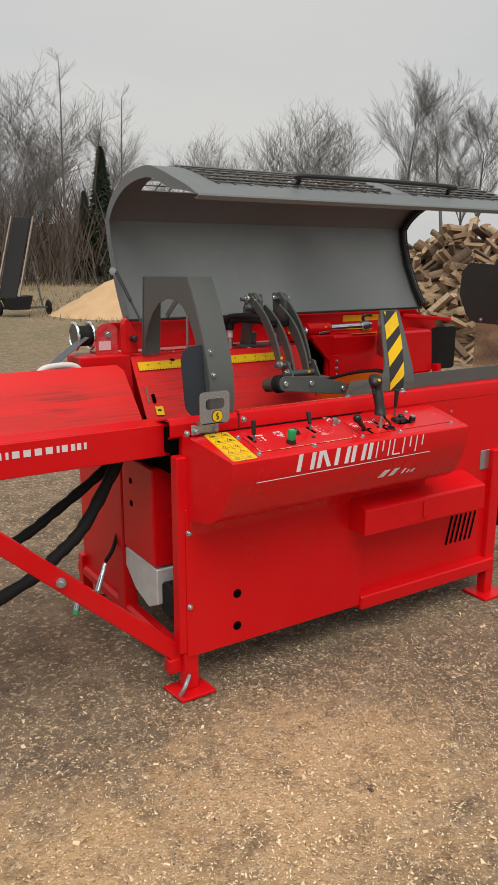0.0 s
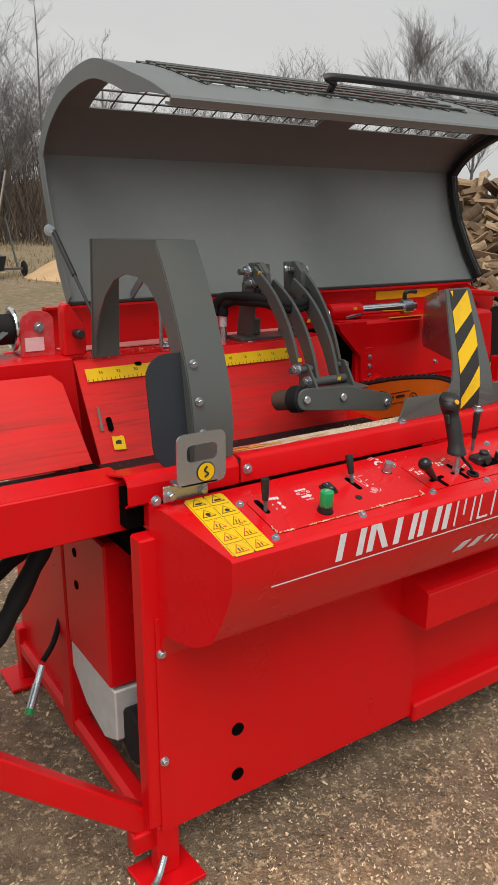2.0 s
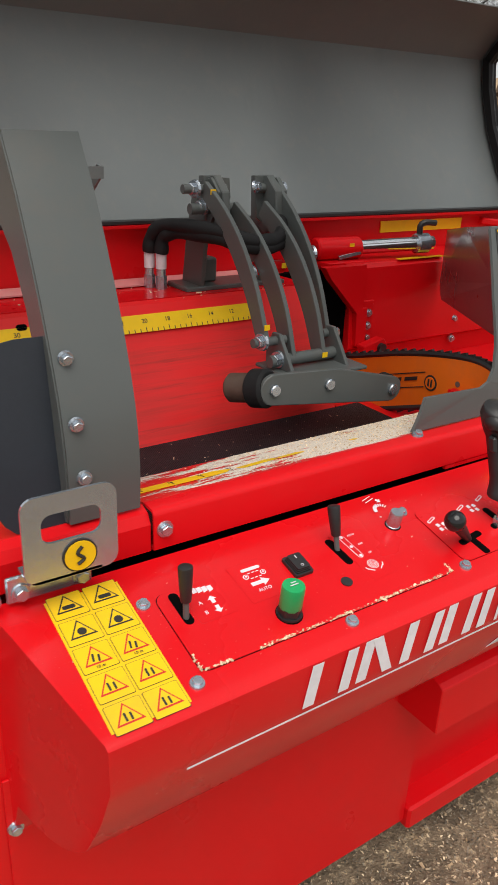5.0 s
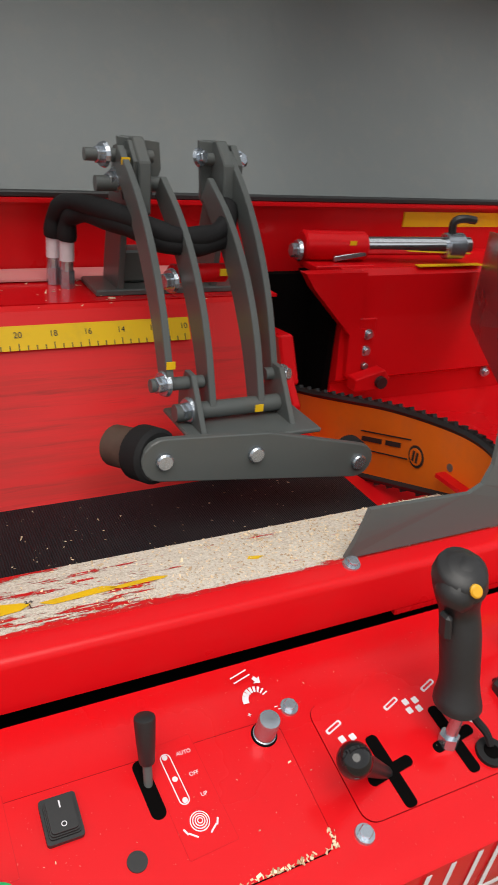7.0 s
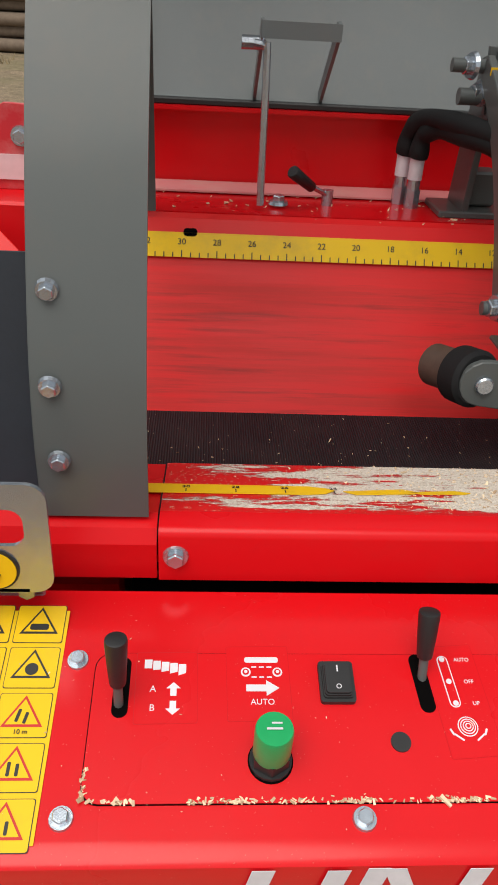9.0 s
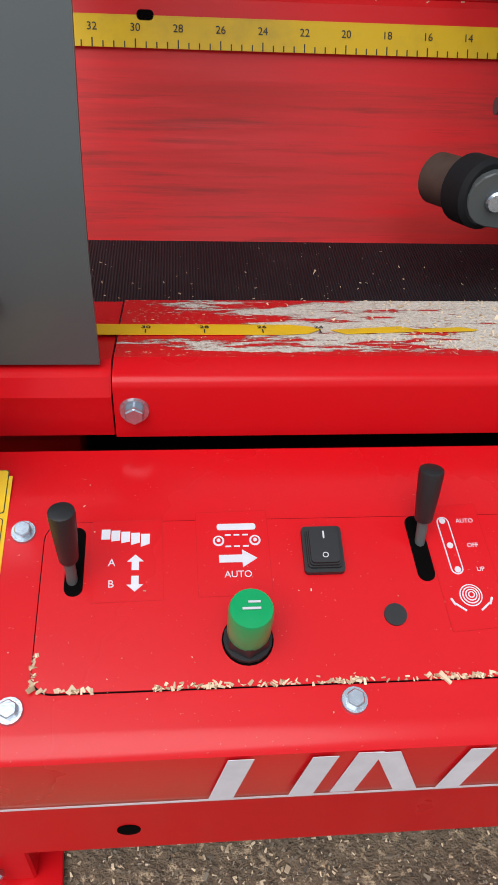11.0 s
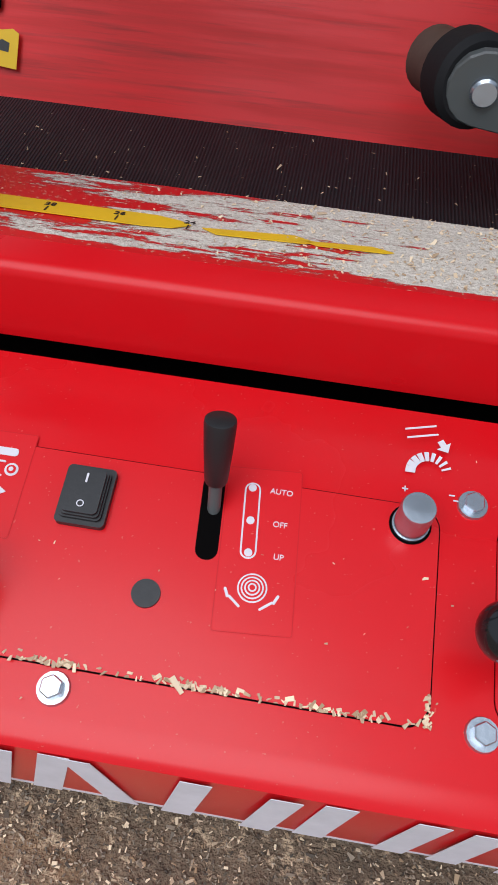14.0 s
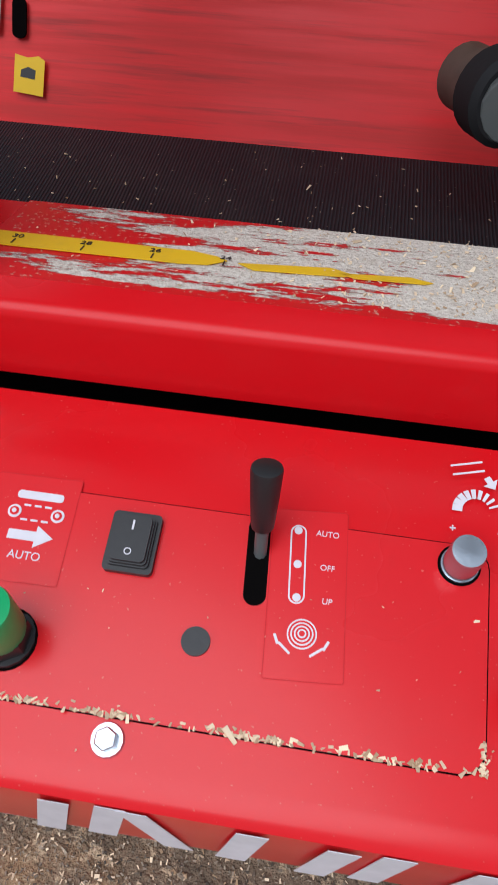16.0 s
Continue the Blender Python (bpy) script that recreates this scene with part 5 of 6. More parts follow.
for c in range(2):
    for r in range(5):
        x, y = -0.9105 + 0.0455 * c, -0.030 - 0.0405 * r + 0.0015
        edge = on_panel("sign_frame", rrect(-0.0212, 0.0212, -0.0188, 0.0188, 0.002), x, y, black_ink, 0.0013, 0.0002, 0, wl_)
        on_panel("sign_field", rrect(-0.0206, 0.0206, -0.0182, 0.0182, 0.002), x, y, yellow, 0.0016, 0.0002, 0, wl_)
        tri = [(-0.0165, -0.011), (0.0165, -0.011), (0.0, 0.0155)]
        on_panel("sign_triangle", tri, x, y + 0.001, black_ink if r < 2 else warn_red, 0.0019, 0.0002, 0, wl_)
        on_panel("sign_field", [(u * 0.80, v * 0.80 - 0.0002) for u, v in tri], x, y + 0.001, yellow, 0.0022, 0.0002, 0, wl_)
        if r == 0:
            on_panel("sign_mark", rrect(-0.008, 0.008, -0.0065, -0.0005, 0.002), x, y, black_ink, 0.0025, 0.0002, 0, wl_)
        elif r == 1:
            on_panel("sign_mark", ngon(0, -0.002, 0.0055), x, y, black_ink, 0.0025, 0.0002, 0, wl_)
        else:
            for dx, sz in ((-0.0035, 0.0055), (0.003, 0.0048)):
                on_panel("sign_mark", rrect(dx - 0.0013, dx + 0.0013, -0.007, -0.007 + 2 * sz, 0.001), x, y, black_ink, 0.0025, 0.0002, -12 if r == 2 else 0, wl_)
        if r == 2:
            lettering("10 m", 0.0055, pm(x, y - 0.0138, 0.0025), black_ink, wl_)

# plain shapes in place of the maker's mark on the box front
FY = -0.2178


def front_shape(pts, name="mark_shape", y=FY, mat=None):
    y -= 0.0005 * (len(cbox.children) % 4)
    return part(name, prism(pts, "y", y - 0.0004, y, 0), mat or white_ink, cbox)


def stroke(x0, z0, x1, z1, w):
    front_shape([(x0 - w, z0), (x0 + w, z0), (x1 + w, z1), (x1 - w, z1)])


xs = -0.696
for k, wd in enumerate((0.085, 0.075, 0.075, 0.075, 0.032)):
    stroke(xs + 0.008, 0.841, xs + 0.020, 0.900, 0.0085)
    if wd > 0.04:
        stroke(xs + wd - 0.022, 0.841, xs + wd - 0.022 + (0.012 if k == 0 else (-0.022 if k == 1 else 0.014)), 0.900, 0.0085)
    xs += wd
xs += 0.004
for wd in (0.058, 0.022, 0.05, 0.062, 0.06):
    stroke(xs + 0.004, 0.841, xs + 0.014, 0.900, 0.0028)
    if wd > 0.055:
        stroke(xs + wd - 0.022, 0.862, xs + wd - 0.016, 0.900, 0.0028)
    elif wd > 0.04:
        front_shape([(xs + 0.004, 0.841), (xs + wd - 0.012, 0.841), (xs + wd - 0.011, 0.846), (xs + 0.005, 0.846)])
    xs += wd
front_shape([(-0.852, 0.825), (-0.07, 0.8265), (-0.07, 0.829), (-0.852, 0.8275)], "mark_shape", -0.2132)
sl_d = Vector((0, 0.041, -0.082)).normalized()
sm = Matrix(((1, 0, 0, 0), (0, -sl_d.y, sl_d.z, -0.2), (0, -sl_d.z, -sl_d.y, 0.79), (0, 0, 0, 1)))
for x0, wd, hh in ((-0.302, 0.05, 0.032), (-0.25, 0.045, 0.032), (-0.188, 0.022, 0.022), (-0.16, 0.016, 0.014), (-0.138, 0.02, 0.014)):
    part("mark_shape", prism([(x0, -0.042), (x0 + wd * 0.55, -0.042), (x0 + wd, -0.042 + hh), (x0 + wd * 0.45, -0.042 + hh)], "z", 0.003, 0.0038, 0, None, sm), white_ink, cbox)

# ---- infeed end ----
inf = part("infeed_side", box(-3.2, -1.005, 0.095, 0.101, 0.872, 0.985, 0.003), red, machine, "long red infeed table side")
part("infeed_top", box(-3.2, -1.005, 0.101, 0.2, 0.979, 0.985), red, machine)
# near-black slab: the shade under the infeed belt, put into colour
part("infeed_floor", box(-3.2, -0.99, 0.16, 0.46, 0.86, 0.89), shade_joint_black, machine)
part("infeed_back", prism([(-3.2, 0.0), (-0.962, 0.0), (-0.985, 0.22), (-1.01, 0.245), (-3.2, 0.25)], "z", 0.030, 0.035, 0.001, None, wall_frame(0.0)), scuffed, machine, "slanted red infeed plate with scuffed paint")
for k, (x0, wd) in enumerate(((-1.60, 0.03), (-1.565, 0.012), (-1.545, 0.03), (-1.51, 0.03), (-1.475, 0.03), (-1.44, 0.03), (-1.405, 0.012), (-1.388, 0.025), (-1.358, 0.018), (-1.338, 0.018), (-1.315, 0.012))):
    part("mark_shape", prism([(x0, 0.935), (x0 + wd * 0.75, 0.935), (x0 + wd * 0.75, 0.957), (x0, 0.957)], "y", 0.0935, 0.0945), white_ink, inf)
part("corner_plate", box(-0.99, -0.984, 0.02, 0.12, 0.885, 0.95, 0.001), red, machine)
# added near-black boxes fill the corner gap with painted shade
part("corner_recess", box(-1.03, -0.99, 0.06, 0.1, 0.89, 0.975), shade_joint_black, machine)
part("inner_shade", box(-1.0, -0.96, 0.12, 0.40, 0.80, 0.93), shade_joint_black, machine)
# end of the frame
part("rear_post", box(-1.03, -0.97, 0.49, 0.57, 0.10, 0.92, 0.005), red, machine)
part("end_plate", box(-1.005, -0.99, 0.57, 1.02, 0.12, 0.95, 0.003), red, machine)
part("end_side", box(-0.99, -0.4, 1.0, 1.02, 0.12, 1.12, 0.003), red, machine)
part("cross_tube", beam((-1.0, 0.03, 0.135), (-1.0, 1.06, 0.125), 0.055, 0.055, 0, None, 0.012), red, machine)
part("leg", box(-1.03, -0.98, 0.98, 1.03, 0.012, 0.2, 0.004), red, machine)
part("foot_plate", box(-1.08, -0.93, 0.93, 1.08, 0.0, 0.012, 0.002), red, machine)
gb = part("drive_box", box(-1.03, -0.82, 0.20, 0.475, 0.42, 0.80, 0.006), red, machine, "red sheet-metal drive box")
for z in (0.71, 0.62):
    # near-black disc paints the hole's shade onto the box
    part("round_hole", rod((-1.032, 0.39, z), (-1.0295, 0.39, z), 0.012, 16), shade_joint_black, gb)
galv = plain("galvanised_sheet", (0.72, 0.74, 0.75), 0.45, 0.3, 25, 0.1, 0.2)
part("drive_cover", prism([(0.20, 0.27), (0.28, 0.23), (0.40, 0.26), (0.49, 0.33), (0.49, 0.41), (0.20, 0.41)], "x", -1.02, -0.86, 0.004), galv, machine, "galvanised sheet drive cover")
part("drive_pulley", rod((-1.0, 0.16, 0.30), (-0.86, 0.16, 0.30), 0.07, 20, None, None, 0.006), rubber, machine, "", True)
part("infeed_brace", beam((-0.99, 0.06, 0.115), (-1.84, 0.03, 0.90), 0.04, 0.06, 0, None, 0.004), red, machine, "diagonal red brace under the infeed")
hexbolt((-1.44, 0.02, 0.528), (-0.5, -1, 0), 0.014, machine)
part("brace_bracket", box(-1.06, -1.0, 0.03, 0.075, 0.075, 0.13, 0.004), red, machine)
for pts, r in ((((-1.02, 0.42, 0.88), (-1.13, 0.36, 0.79), (-1.34, 0.35, 0.655), (-1.50, 0.35, 0.565), (-1.9, 0.33, 0.42), (-2.6, 0.3, 0.3)), 0.019), (((-1.02, 0.38, 0.88), (-1.12, 0.28, 0.83), (-1.27, 0.25, 0.62), (-1.38, 0.25, 0.525), (-1.50, 0.25, 0.449), (-1.9, 0.25, 0.32), (-2.6, 0.25, 0.25)), 0.022)):
    line = smooth_line(pts, 8)
    part("hydraulic_hose", tube(line, [r * (1 + 0.1 * math.sin(i * 2.1)) for i in range(len(line))], 10), rubber, machine, "thick black sleeved hydraulic hose", True)
for p, q in (((-1.12, 0.50, 0.30), (-1.15, 0.475, 0.25)), ((-1.28, 0.32, 0.33), (-1.30, 0.30, 0.28))):
    part("hose_coupler", rod(p, q, 0.012, 10, None, rod(Vector(p) + (Vector(p) - Vector(q)) * 0.8, p, 0.009, 8)), zinc, machine, "", True)
    part("coupler_cap", rod(q, Vector(q) + (Vector(q) - Vector(p)) * 0.25, 0.013, 10), green, machine, "", True)
part("coupler_hose", tube(smooth_line([(-1.09, 0.53, 0.345), (-1.05, 0.55, 0.38), (-1.02, 0.56, 0.45)], 4), 0.008, 8), rubber, machine, "", True)
# top of the infeed end: housing, strap reel
part("end_housing", prism([(-1.14, 0.90), (-1.14, 1.165), (-0.935, 1.165), (-0.92, 0.95), (-0.93, 0.90)], "y", 0.57, 0.72, 0.004), red, machine, "red housing at the trough's end")
part("housing_bracket", prism([(-0.945, 1.165), (-0.885, 1.165), (-0.885, 1.235), (-0.915, 1.285), (-0.93, 1.305), (-0.94, 1.30), (-0.945, 1.28)], "y", 0.60, 0.64, 0.004), red, machine)
part("bracket_knob", rod((-0.912, 0.60, 1.225), (-0.912, 0.565, 1.225), 0.012, 14, None, None, 0.003), dark, machine, "", True)
dusty_red = paint("dusty_red", (0.55, 0.03, 0.04), 0.45, 0.1, (0.6, 0.45, 0.42), 0.35)
rb = part("reel_bracket", prism([(-1.045, 1.165), (-0.955, 1.165), (-0.955, 1.262), (-0.965, 1.275), (-0.985, 1.283), (-1.015, 1.284), (-1.034, 1.272), (-1.045, 1.25)], "y", 0.645, 0.652, 0.001), dusty_red, machine, "dusty red strap reel bracket")
part("bracket_foot", box(-1.045, -0.955, 0.652, 0.72, 1.165, 1.172), dusty_red, rb)
part("reel_label", box(-1.035, -0.985, 0.641, 0.644, 1.18, 1.215), plain("pale_label", (0.75, 0.55, 0.57), 0.6), rb)
hexbolt((-0.995, 0.645, 1.24), (0, -1, 0), 0.012, rb)
for x in (-1.052, -1.115):
    rim = [(x, 0.69 + 0.052 * math.cos(a), 1.235 + 0.052 * math.sin(a)) for a in (2 * math.pi * k / 28 for k in range(29))]
    part("reel_rim", tube(rim, 0.006, 8), chrome, rb, "chrome reel rim", True)
    part("reel_disc", rod((x - 0.002, 0.69, 1.235), (x + 0.002, 0.69, 1.235), 0.048, 28), plain("dull_steel", (0.2, 0.21, 0.21), 0.4, 0.8), rb, "", True)
part("reel_drum", rod((-1.055, 0.69, 1.235), (-1.112, 0.69, 1.235), 0.040, 24), rubber, rb, "wound black strap", True)
part("strap", beam((-1.085, 0.65, 1.235), (-1.30, 0.60, 1.10), 0.05, 0.004), plain("strap_webbing", (0.10, 0.11, 0.13), 0.8, 0, 300, 0.4), machine, "grey webbing strap")
part("grab_pipe", tube(smooth_line([(-1.32, 0.55, 1.11), (-1.28, 0.55, 1.14), (-1.18, 0.55, 1.142), (-1.14, 0.55, 1.11)], 5), 0.012, 10), plain("white_pipe", (0.7, 0.69, 0.66), 0.45), machine, "bent white pipe handle", True)

# ---- loose chips ----
def chips(name, label, n, place, size, mat, seed, flat=0.35):
    """Many small splinters, tumbled, in one mesh."""
    rnd = random.Random(seed)
    vs, fs = [], []
    base = [(-1, -1, -1), (1, -1, -1), (1, 1, -1), (-1, 1, -1), (-1, -1, 1), (1, -1, 1), (1, 1, 1), (-1, 1, 1)]
    quads = [(0, 3, 2, 1), (4, 5, 6, 7), (0, 1, 5, 4), (1, 2, 6, 5), (2, 3, 7, 6), (3, 0, 4, 7)]
    for _ in range(n):
        p = place(rnd)
        if p is None:
            continue
        s = size * rnd.uniform(0.4, 1.0) * (2.2 if rnd.random() < 0.03 else 1)
        m = Matrix.LocRotScale(p, Euler((rnd.uniform(-0.5, 0.5), rnd.uniform(-0.5, 0.5), rnd.uniform(0, 6.3))), (s, s * rnd.uniform(0.25, 0.7), s * flat * rnd.uniform(0.2, 0.6)))
        o = len(vs)
        taper = rnd.uniform(0.2, 1)
        vs += [tuple(m @ Vector((x, y * (taper if x > 0 else 1), z))) for x, y, z in base]
        fs += [tuple(o + i for i in q) for q in quads]
    me = bpy.data.meshes.new(name)
    me.from_pydata(vs, [], fs)
    me.materials.append(mat)
    ob = new(name, me)
    return tagged(ob, label, "wood chips", kind="stuff")


def chip_material(name, a, b_c):
    m, n, l, b = nodes_of(name)
    g = n.new("ShaderNodeNewGeometry")
    l.new(ramp(n, l, g.outputs["Random Per Island"], [(0.0, a), (0.7, b_c), (1.0, shade(b_c, 1.25))]), b.inputs["Base Color"])
    b.inputs["Roughness"].default_value = 0.85
    return m


pale = chip_material("pale_wood_chip", (0.40, 0.26, 0.14), (0.84, 0.66, 0.45))
bark = chip_material("bark_chip", (0.05, 0.036, 0.026), (0.26, 0.19, 0.13))


def groove(r):
    x = r.uniform(-0.808, -0.406)
    dense = noise.noise((x * 22, 0.3, 0)) + 0.25 * (x > -0.62) - 0.05
    if dense < r.uniform(-0.35, 0.3):
        return None
    y = -0.177 + abs(r.gauss(0, 0.0016))
    return Vector((x, y, ztop(y) + 0.0022))


def groove_side(r):
    k = r.random()
    if k < 0.5:
        y = -0.174 + 0.022 * r.random() ** 2
        return Vector((-0.811 + r.gauss(0, 0.001), y, ztop(y) + 0.0022))
    y = -0.176 + 0.016 * r.random() ** 2
    return Vector((-0.403 + r.gauss(0, 0.001), y, ztop(y) + 0.0022))


chips("panel_splinters", "pale wood splinters caught along the panel joint", 340, groove, 0.0025, pale, 5)
chips("panel_dust", "pale wood crumbs in the panel's corners", 80, groove_side, 0.0018, pale, 6)
chips("panel_specks", "fine pale wood specks strewn over the control panel", 70, lambda r: (lambda x, y: Vector((x, y, ztop(y) + 0.0022)))(r.uniform(-0.94, 0.12), r.uniform(-0.2, -0.01)), 0.0011, pale, 7)


def ledge_chip(r):
    x, y = r.uniform(-0.765, 0.03), r.uniform(0.07, 0.2)
    if r.random() > 0.02 + 0.55 * max(0.0, (x + 0.62) / 0.25):
        return None
    return Vector((x, y, 1.012 - (y - 0.06) * 0.257 + 0.0008))


chips("ledge_chips", "pale sawdust crumbs lying on the trough ledge", 4500, ledge_chip, 0.0017, pale, 8)
chips("belt_chips", "wood crumbs lying on the black belt", 130, lambda r: Vector((r.uniform(-1.2, -0.12), r.uniform(0.28, 0.44), 0.91)), 0.0018, pale, 9)
chips("shelf_chips", "wood crumbs lying on the shelf", 120, lambda r: Vector((r.uniform(-0.9, -0.1), r.uniform(0.58, 0.79), 1.154)), 0.0028, pale, 10)


def yard(r):
    x, y = r.gauss(-0.95, 1.0), r.gauss(-0.75, 0.55)
    if y > 0.9 or y < -2.6:
        return None
    z = noise.noise((x * 0.9, y * 0.9, 0)) * 0.02 + noise.noise((x * 5, y * 5, 3)) * 0.008
    if abs(x + 0.3) < 1.3 and -0.3 < y < 1.4:
        z *= 0.3
    return Vector((x, y, z - 0.002))


chips("yard_chips", "pale wood chips strewn over the dirt", 34000, yard, 0.0042, pale, 11)


def yard_wide(r):
    x, y = r.uniform(-4, 3), r.uniform(-2.0, 3.5)
    z = noise.noise((x * 0.9, y * 0.9, 0)) * 0.02 + noise.noise((x * 5, y * 5, 3)) * 0.008
    if abs(x + 0.3) < 1.3 and -0.3 < y < 1.4:
        z *= 0.3
    return Vector((x, y, z - 0.003))


chips("bark_litter", "brown bark and twig litter on the dirt", 15000, yard_wide, 0.0042, bark, 12)
chips("yard_crumbs", "pale crumbs of wood on the dirt", 6000, yard_wide, 0.006, pale, 13)


def by_machine(r):
    x, y = r.uniform(-1.4, 1.0), r.gauss(-0.12, 0.2)
    z = (noise.noise((x * 0.9, y * 0.9, 0)) * 0.02 + noise.noise((x * 5, y * 5, 3)) * 0.008) * (0.3 if abs(x + 0.3) < 1.3 and y > -0.3 else 1)
    return Vector((x, y, z - 0.002))


chips("machine_litter", "grey weathered chips and splinters beside the machine", 13000, by_machine, 0.0033, chip_material("grey_chip", (0.07, 0.056, 0.042), (0.36, 0.29, 0.21)), 14)

# ---- yard behind: wood heap, sawdust mound, conveyor, log stack ----
def log_material():
    m, n, l, b = nodes_of("split_wood")
    v = coords(n, l, (1, 1, 8))
    oi = n.new("ShaderNodeObjectInfo")
    gi = n.new("ShaderNodeNewGeometry")
    ad = n.new("ShaderNodeMath")
    ad.operation = "ADD"
    l.new(oi.outputs["Random"], ad.inputs[0])
    l.new(gi.outputs["Random Per Island"], ad.inputs[1])
    fr = n.new("ShaderNodeMath")
    fr.operation = "FRACT"
    l.new(ad.outputs[0], fr.inputs[0])
    c = ramp(n, l, fr.outputs[0], [(0.0, (0.08, 0.05, 0.032)), (0.25, (0.21, 0.135, 0.08)), (0.6, (0.36, 0.245, 0.145)), (1.0, (0.52, 0.40, 0.27))])
    c = mixed(n, l, ramp(n, l, noise_node(n, l, v, 6, 6), [(0.4, (0, 0, 0)), (0.7, (0.6,) * 3)]), c, (0.17, 0.11, 0.07))
    l.new(c, b.inputs["Base Color"])
    b.inputs["Roughness"].default_value = 0.9
    bump(n, l, b, noise_node(n, l, v, 40, 4), 0.5, 0.01)
    return m


wood = log_material()


def split_mesh(seed):
    """A split billet: a wedge of a round log, with rough sides."""
    r = random.Random(seed)
    bm = bmesh.new()
    R, L, span = r.uniform(0.07, 0.125), r.uniform(0.40, 0.55), r.uniform(1.0, 2.2)
    prof = [(0, 0)] + [(R * math.cos(a), R * math.sin(a)) for a in (span * k / 4 for k in range(5))]
    rings = []
    for z in (-0.5, 0.0, 0.5):
        rings.append([bm.verts.new((x * r.uniform(0.92, 1.08), y * r.uniform(0.92, 1.08), z * L + r.uniform(-0.012, 0.012))) for x, y in prof])
    for a, b_ in zip(rings, rings[1:]):
        for k in range(len(prof)):
            bm.faces.new((a[k - 1], a[k], b_[k], b_[k - 1]))
    bm.faces.new(rings[0][::-1])
    bm.faces.new(rings[-1])
    bmesh.ops.recalc_face_normals(bm, faces=bm.faces)
    me = bpy.data.meshes.new("split_log")
    bm.to_mesh(me)
    bm.free()
    me.materials.append(wood)
    return me


billets = [split_mesh(s) for s in range(8)]
PC_X, PC_Y = 8.7, 7.4
heap = thing("firewood_heap", "tall heap of split tan firewood on the yard", "firewood", at=(PC_X, PC_Y, 0))


def heap_height(x, y):
    """Height of the heap over its foot, at x, y from its middle."""
    u, v = (x * 0.55 - y * 0.83), (x * 0.83 + y * 0.55)
    d = math.sqrt((u / 3.3) ** 2 + (v / 2.6) ** 2)
    return 2.02 * max(0.0, 1 - d ** 1.25) * (1 + 0.10 * noise.noise((x * 1.3, y * 1.3, 5)))


rnd = random.Random(21)
bmc = bmesh.new()
grid = [[bmc.verts.new((x * 0.3, y * 0.3, heap_height(x * 0.3, y * 0.3) - 0.12)) for x in range(-12, 13)] for y in range(-12, 13)]
for j in range(24):
    for i in range(24):
        bmc.faces.new((grid[j][i], grid[j][i + 1], grid[j + 1][i + 1], grid[j + 1][i]))
part("heap_core", bmc, plain("dark_wood", (0.10, 0.065, 0.04), 0.95), heap)
count, rest = 0, bmesh.new()
while count < 1150:
    x, y = rnd.uniform(-3.3, 3.3), rnd.uniform(-3.3, 3.3)
    h = heap_height(x, y)
    if h < 0.05:
        continue
    m = Matrix.LocRotScale((x, y, h + rnd.uniform(-0.12, 0.05)), Euler((rnd.uniform(0.6, 2.4), rnd.uniform(-0.7, 0.7), rnd.uniform(0, 6.3))), None)
    toward = -(x * 0.75 + y * 0.66)
    if count < 290 and toward > 0.2 and h > 0.5:
        ob = new("split_log", billets[rnd.randrange(8)])
        ob.parent = heap
        ob.matrix_basis = m
    else:
        me = billets[rnd.randrange(8)]
        n0 = len(rest.verts)
        rest.from_mesh(me)
        rest.verts.ensure_lookup_table()
        bmesh.ops.transform(rest, matrix=m, verts=rest.verts[n0:])
    count += 1
tagged(part("wood_heap_rest", rest, wood, heap), kind="stuff")

# sawdust mound
bm = bmesh.new()
bmesh.ops.create_grid(bm, x_segments=40, y_segments=40, size=2.6)
for v in bm.verts:
    d = v.co.length / 2.3
    v.co.z = 1.25 * max(0.0, 1 - d) ** 1.05 * (1 + 0.1 * noise.noise(v.co * 1.5)) + 0.05 * noise.noise(v.co * 4) - 0.03
mound = part("sawdust_mound", bm, plain("fresh_sawdust", (0.58, 0.38, 0.21), 0.95, 0, 30, 0.4, 0.2), smooth=True)
mound.location = (6.6, 17.6, 0)
tagged(mound, "orange-tan mound of fresh sawdust on the grass", "sawdust mound")


def far_conveyor():
    t = thing("belt_conveyor", "dark belt conveyor on wheels, raised in the yard", "conveyor", at=(3.8, 18.4, 0))
    lo, hi = Vector((-0.48, -0.4, 0.45)), Vector((0.42, 0.9, 2.55))
    side = Vector((0.24, -0.1, 0))
    part("belt", beam(lo, hi, 0.46, 0.05), rubber, t, "black rubber belt")
    for s in (-1, 1):
        part("side_rail", beam(lo + side * s * 1.1 + Vector((0, -0.03, 0.04)), hi + side * s * 1.1 + Vector((0, -0.03, 0.04)), 0.04, 0.06), steel_worn, t)
        part("wheel", rod((s * 0.62 + 0.1, 0.1, 0.2), (s * 0.70 + 0.1, 0.1, 0.2), 0.2, 20, None, None, 0.03), rubber, t, "", True)
        part("support_leg", beam((s * 0.5 + 0.1, 0.1, 0.2), hi * 0.55 + side * s, 0.04, 0.04), grey, t)
    part("axle", beam((-0.6, 0.1, 0.2), (0.8, 0.1, 0.2), 0.06, 0.06), grey, t)
    part("hopper", prism([(-0.5, 0.2), (0.0, 0.2), (0.1, 0.55), (-0.6, 0.5)], "y", -0.7, -0.2), rubber, t)


far_conveyor()
bark_mat = plain("log_bark", (0.20, 0.15, 0.11), 0.95, 0, 12, 0.9, 0.4)
stack = thing("log_stack", "stack of long brown logs lying on the ground", "logs", at=(-4.6, 17.0, 0))
rnd = random.Random(4)
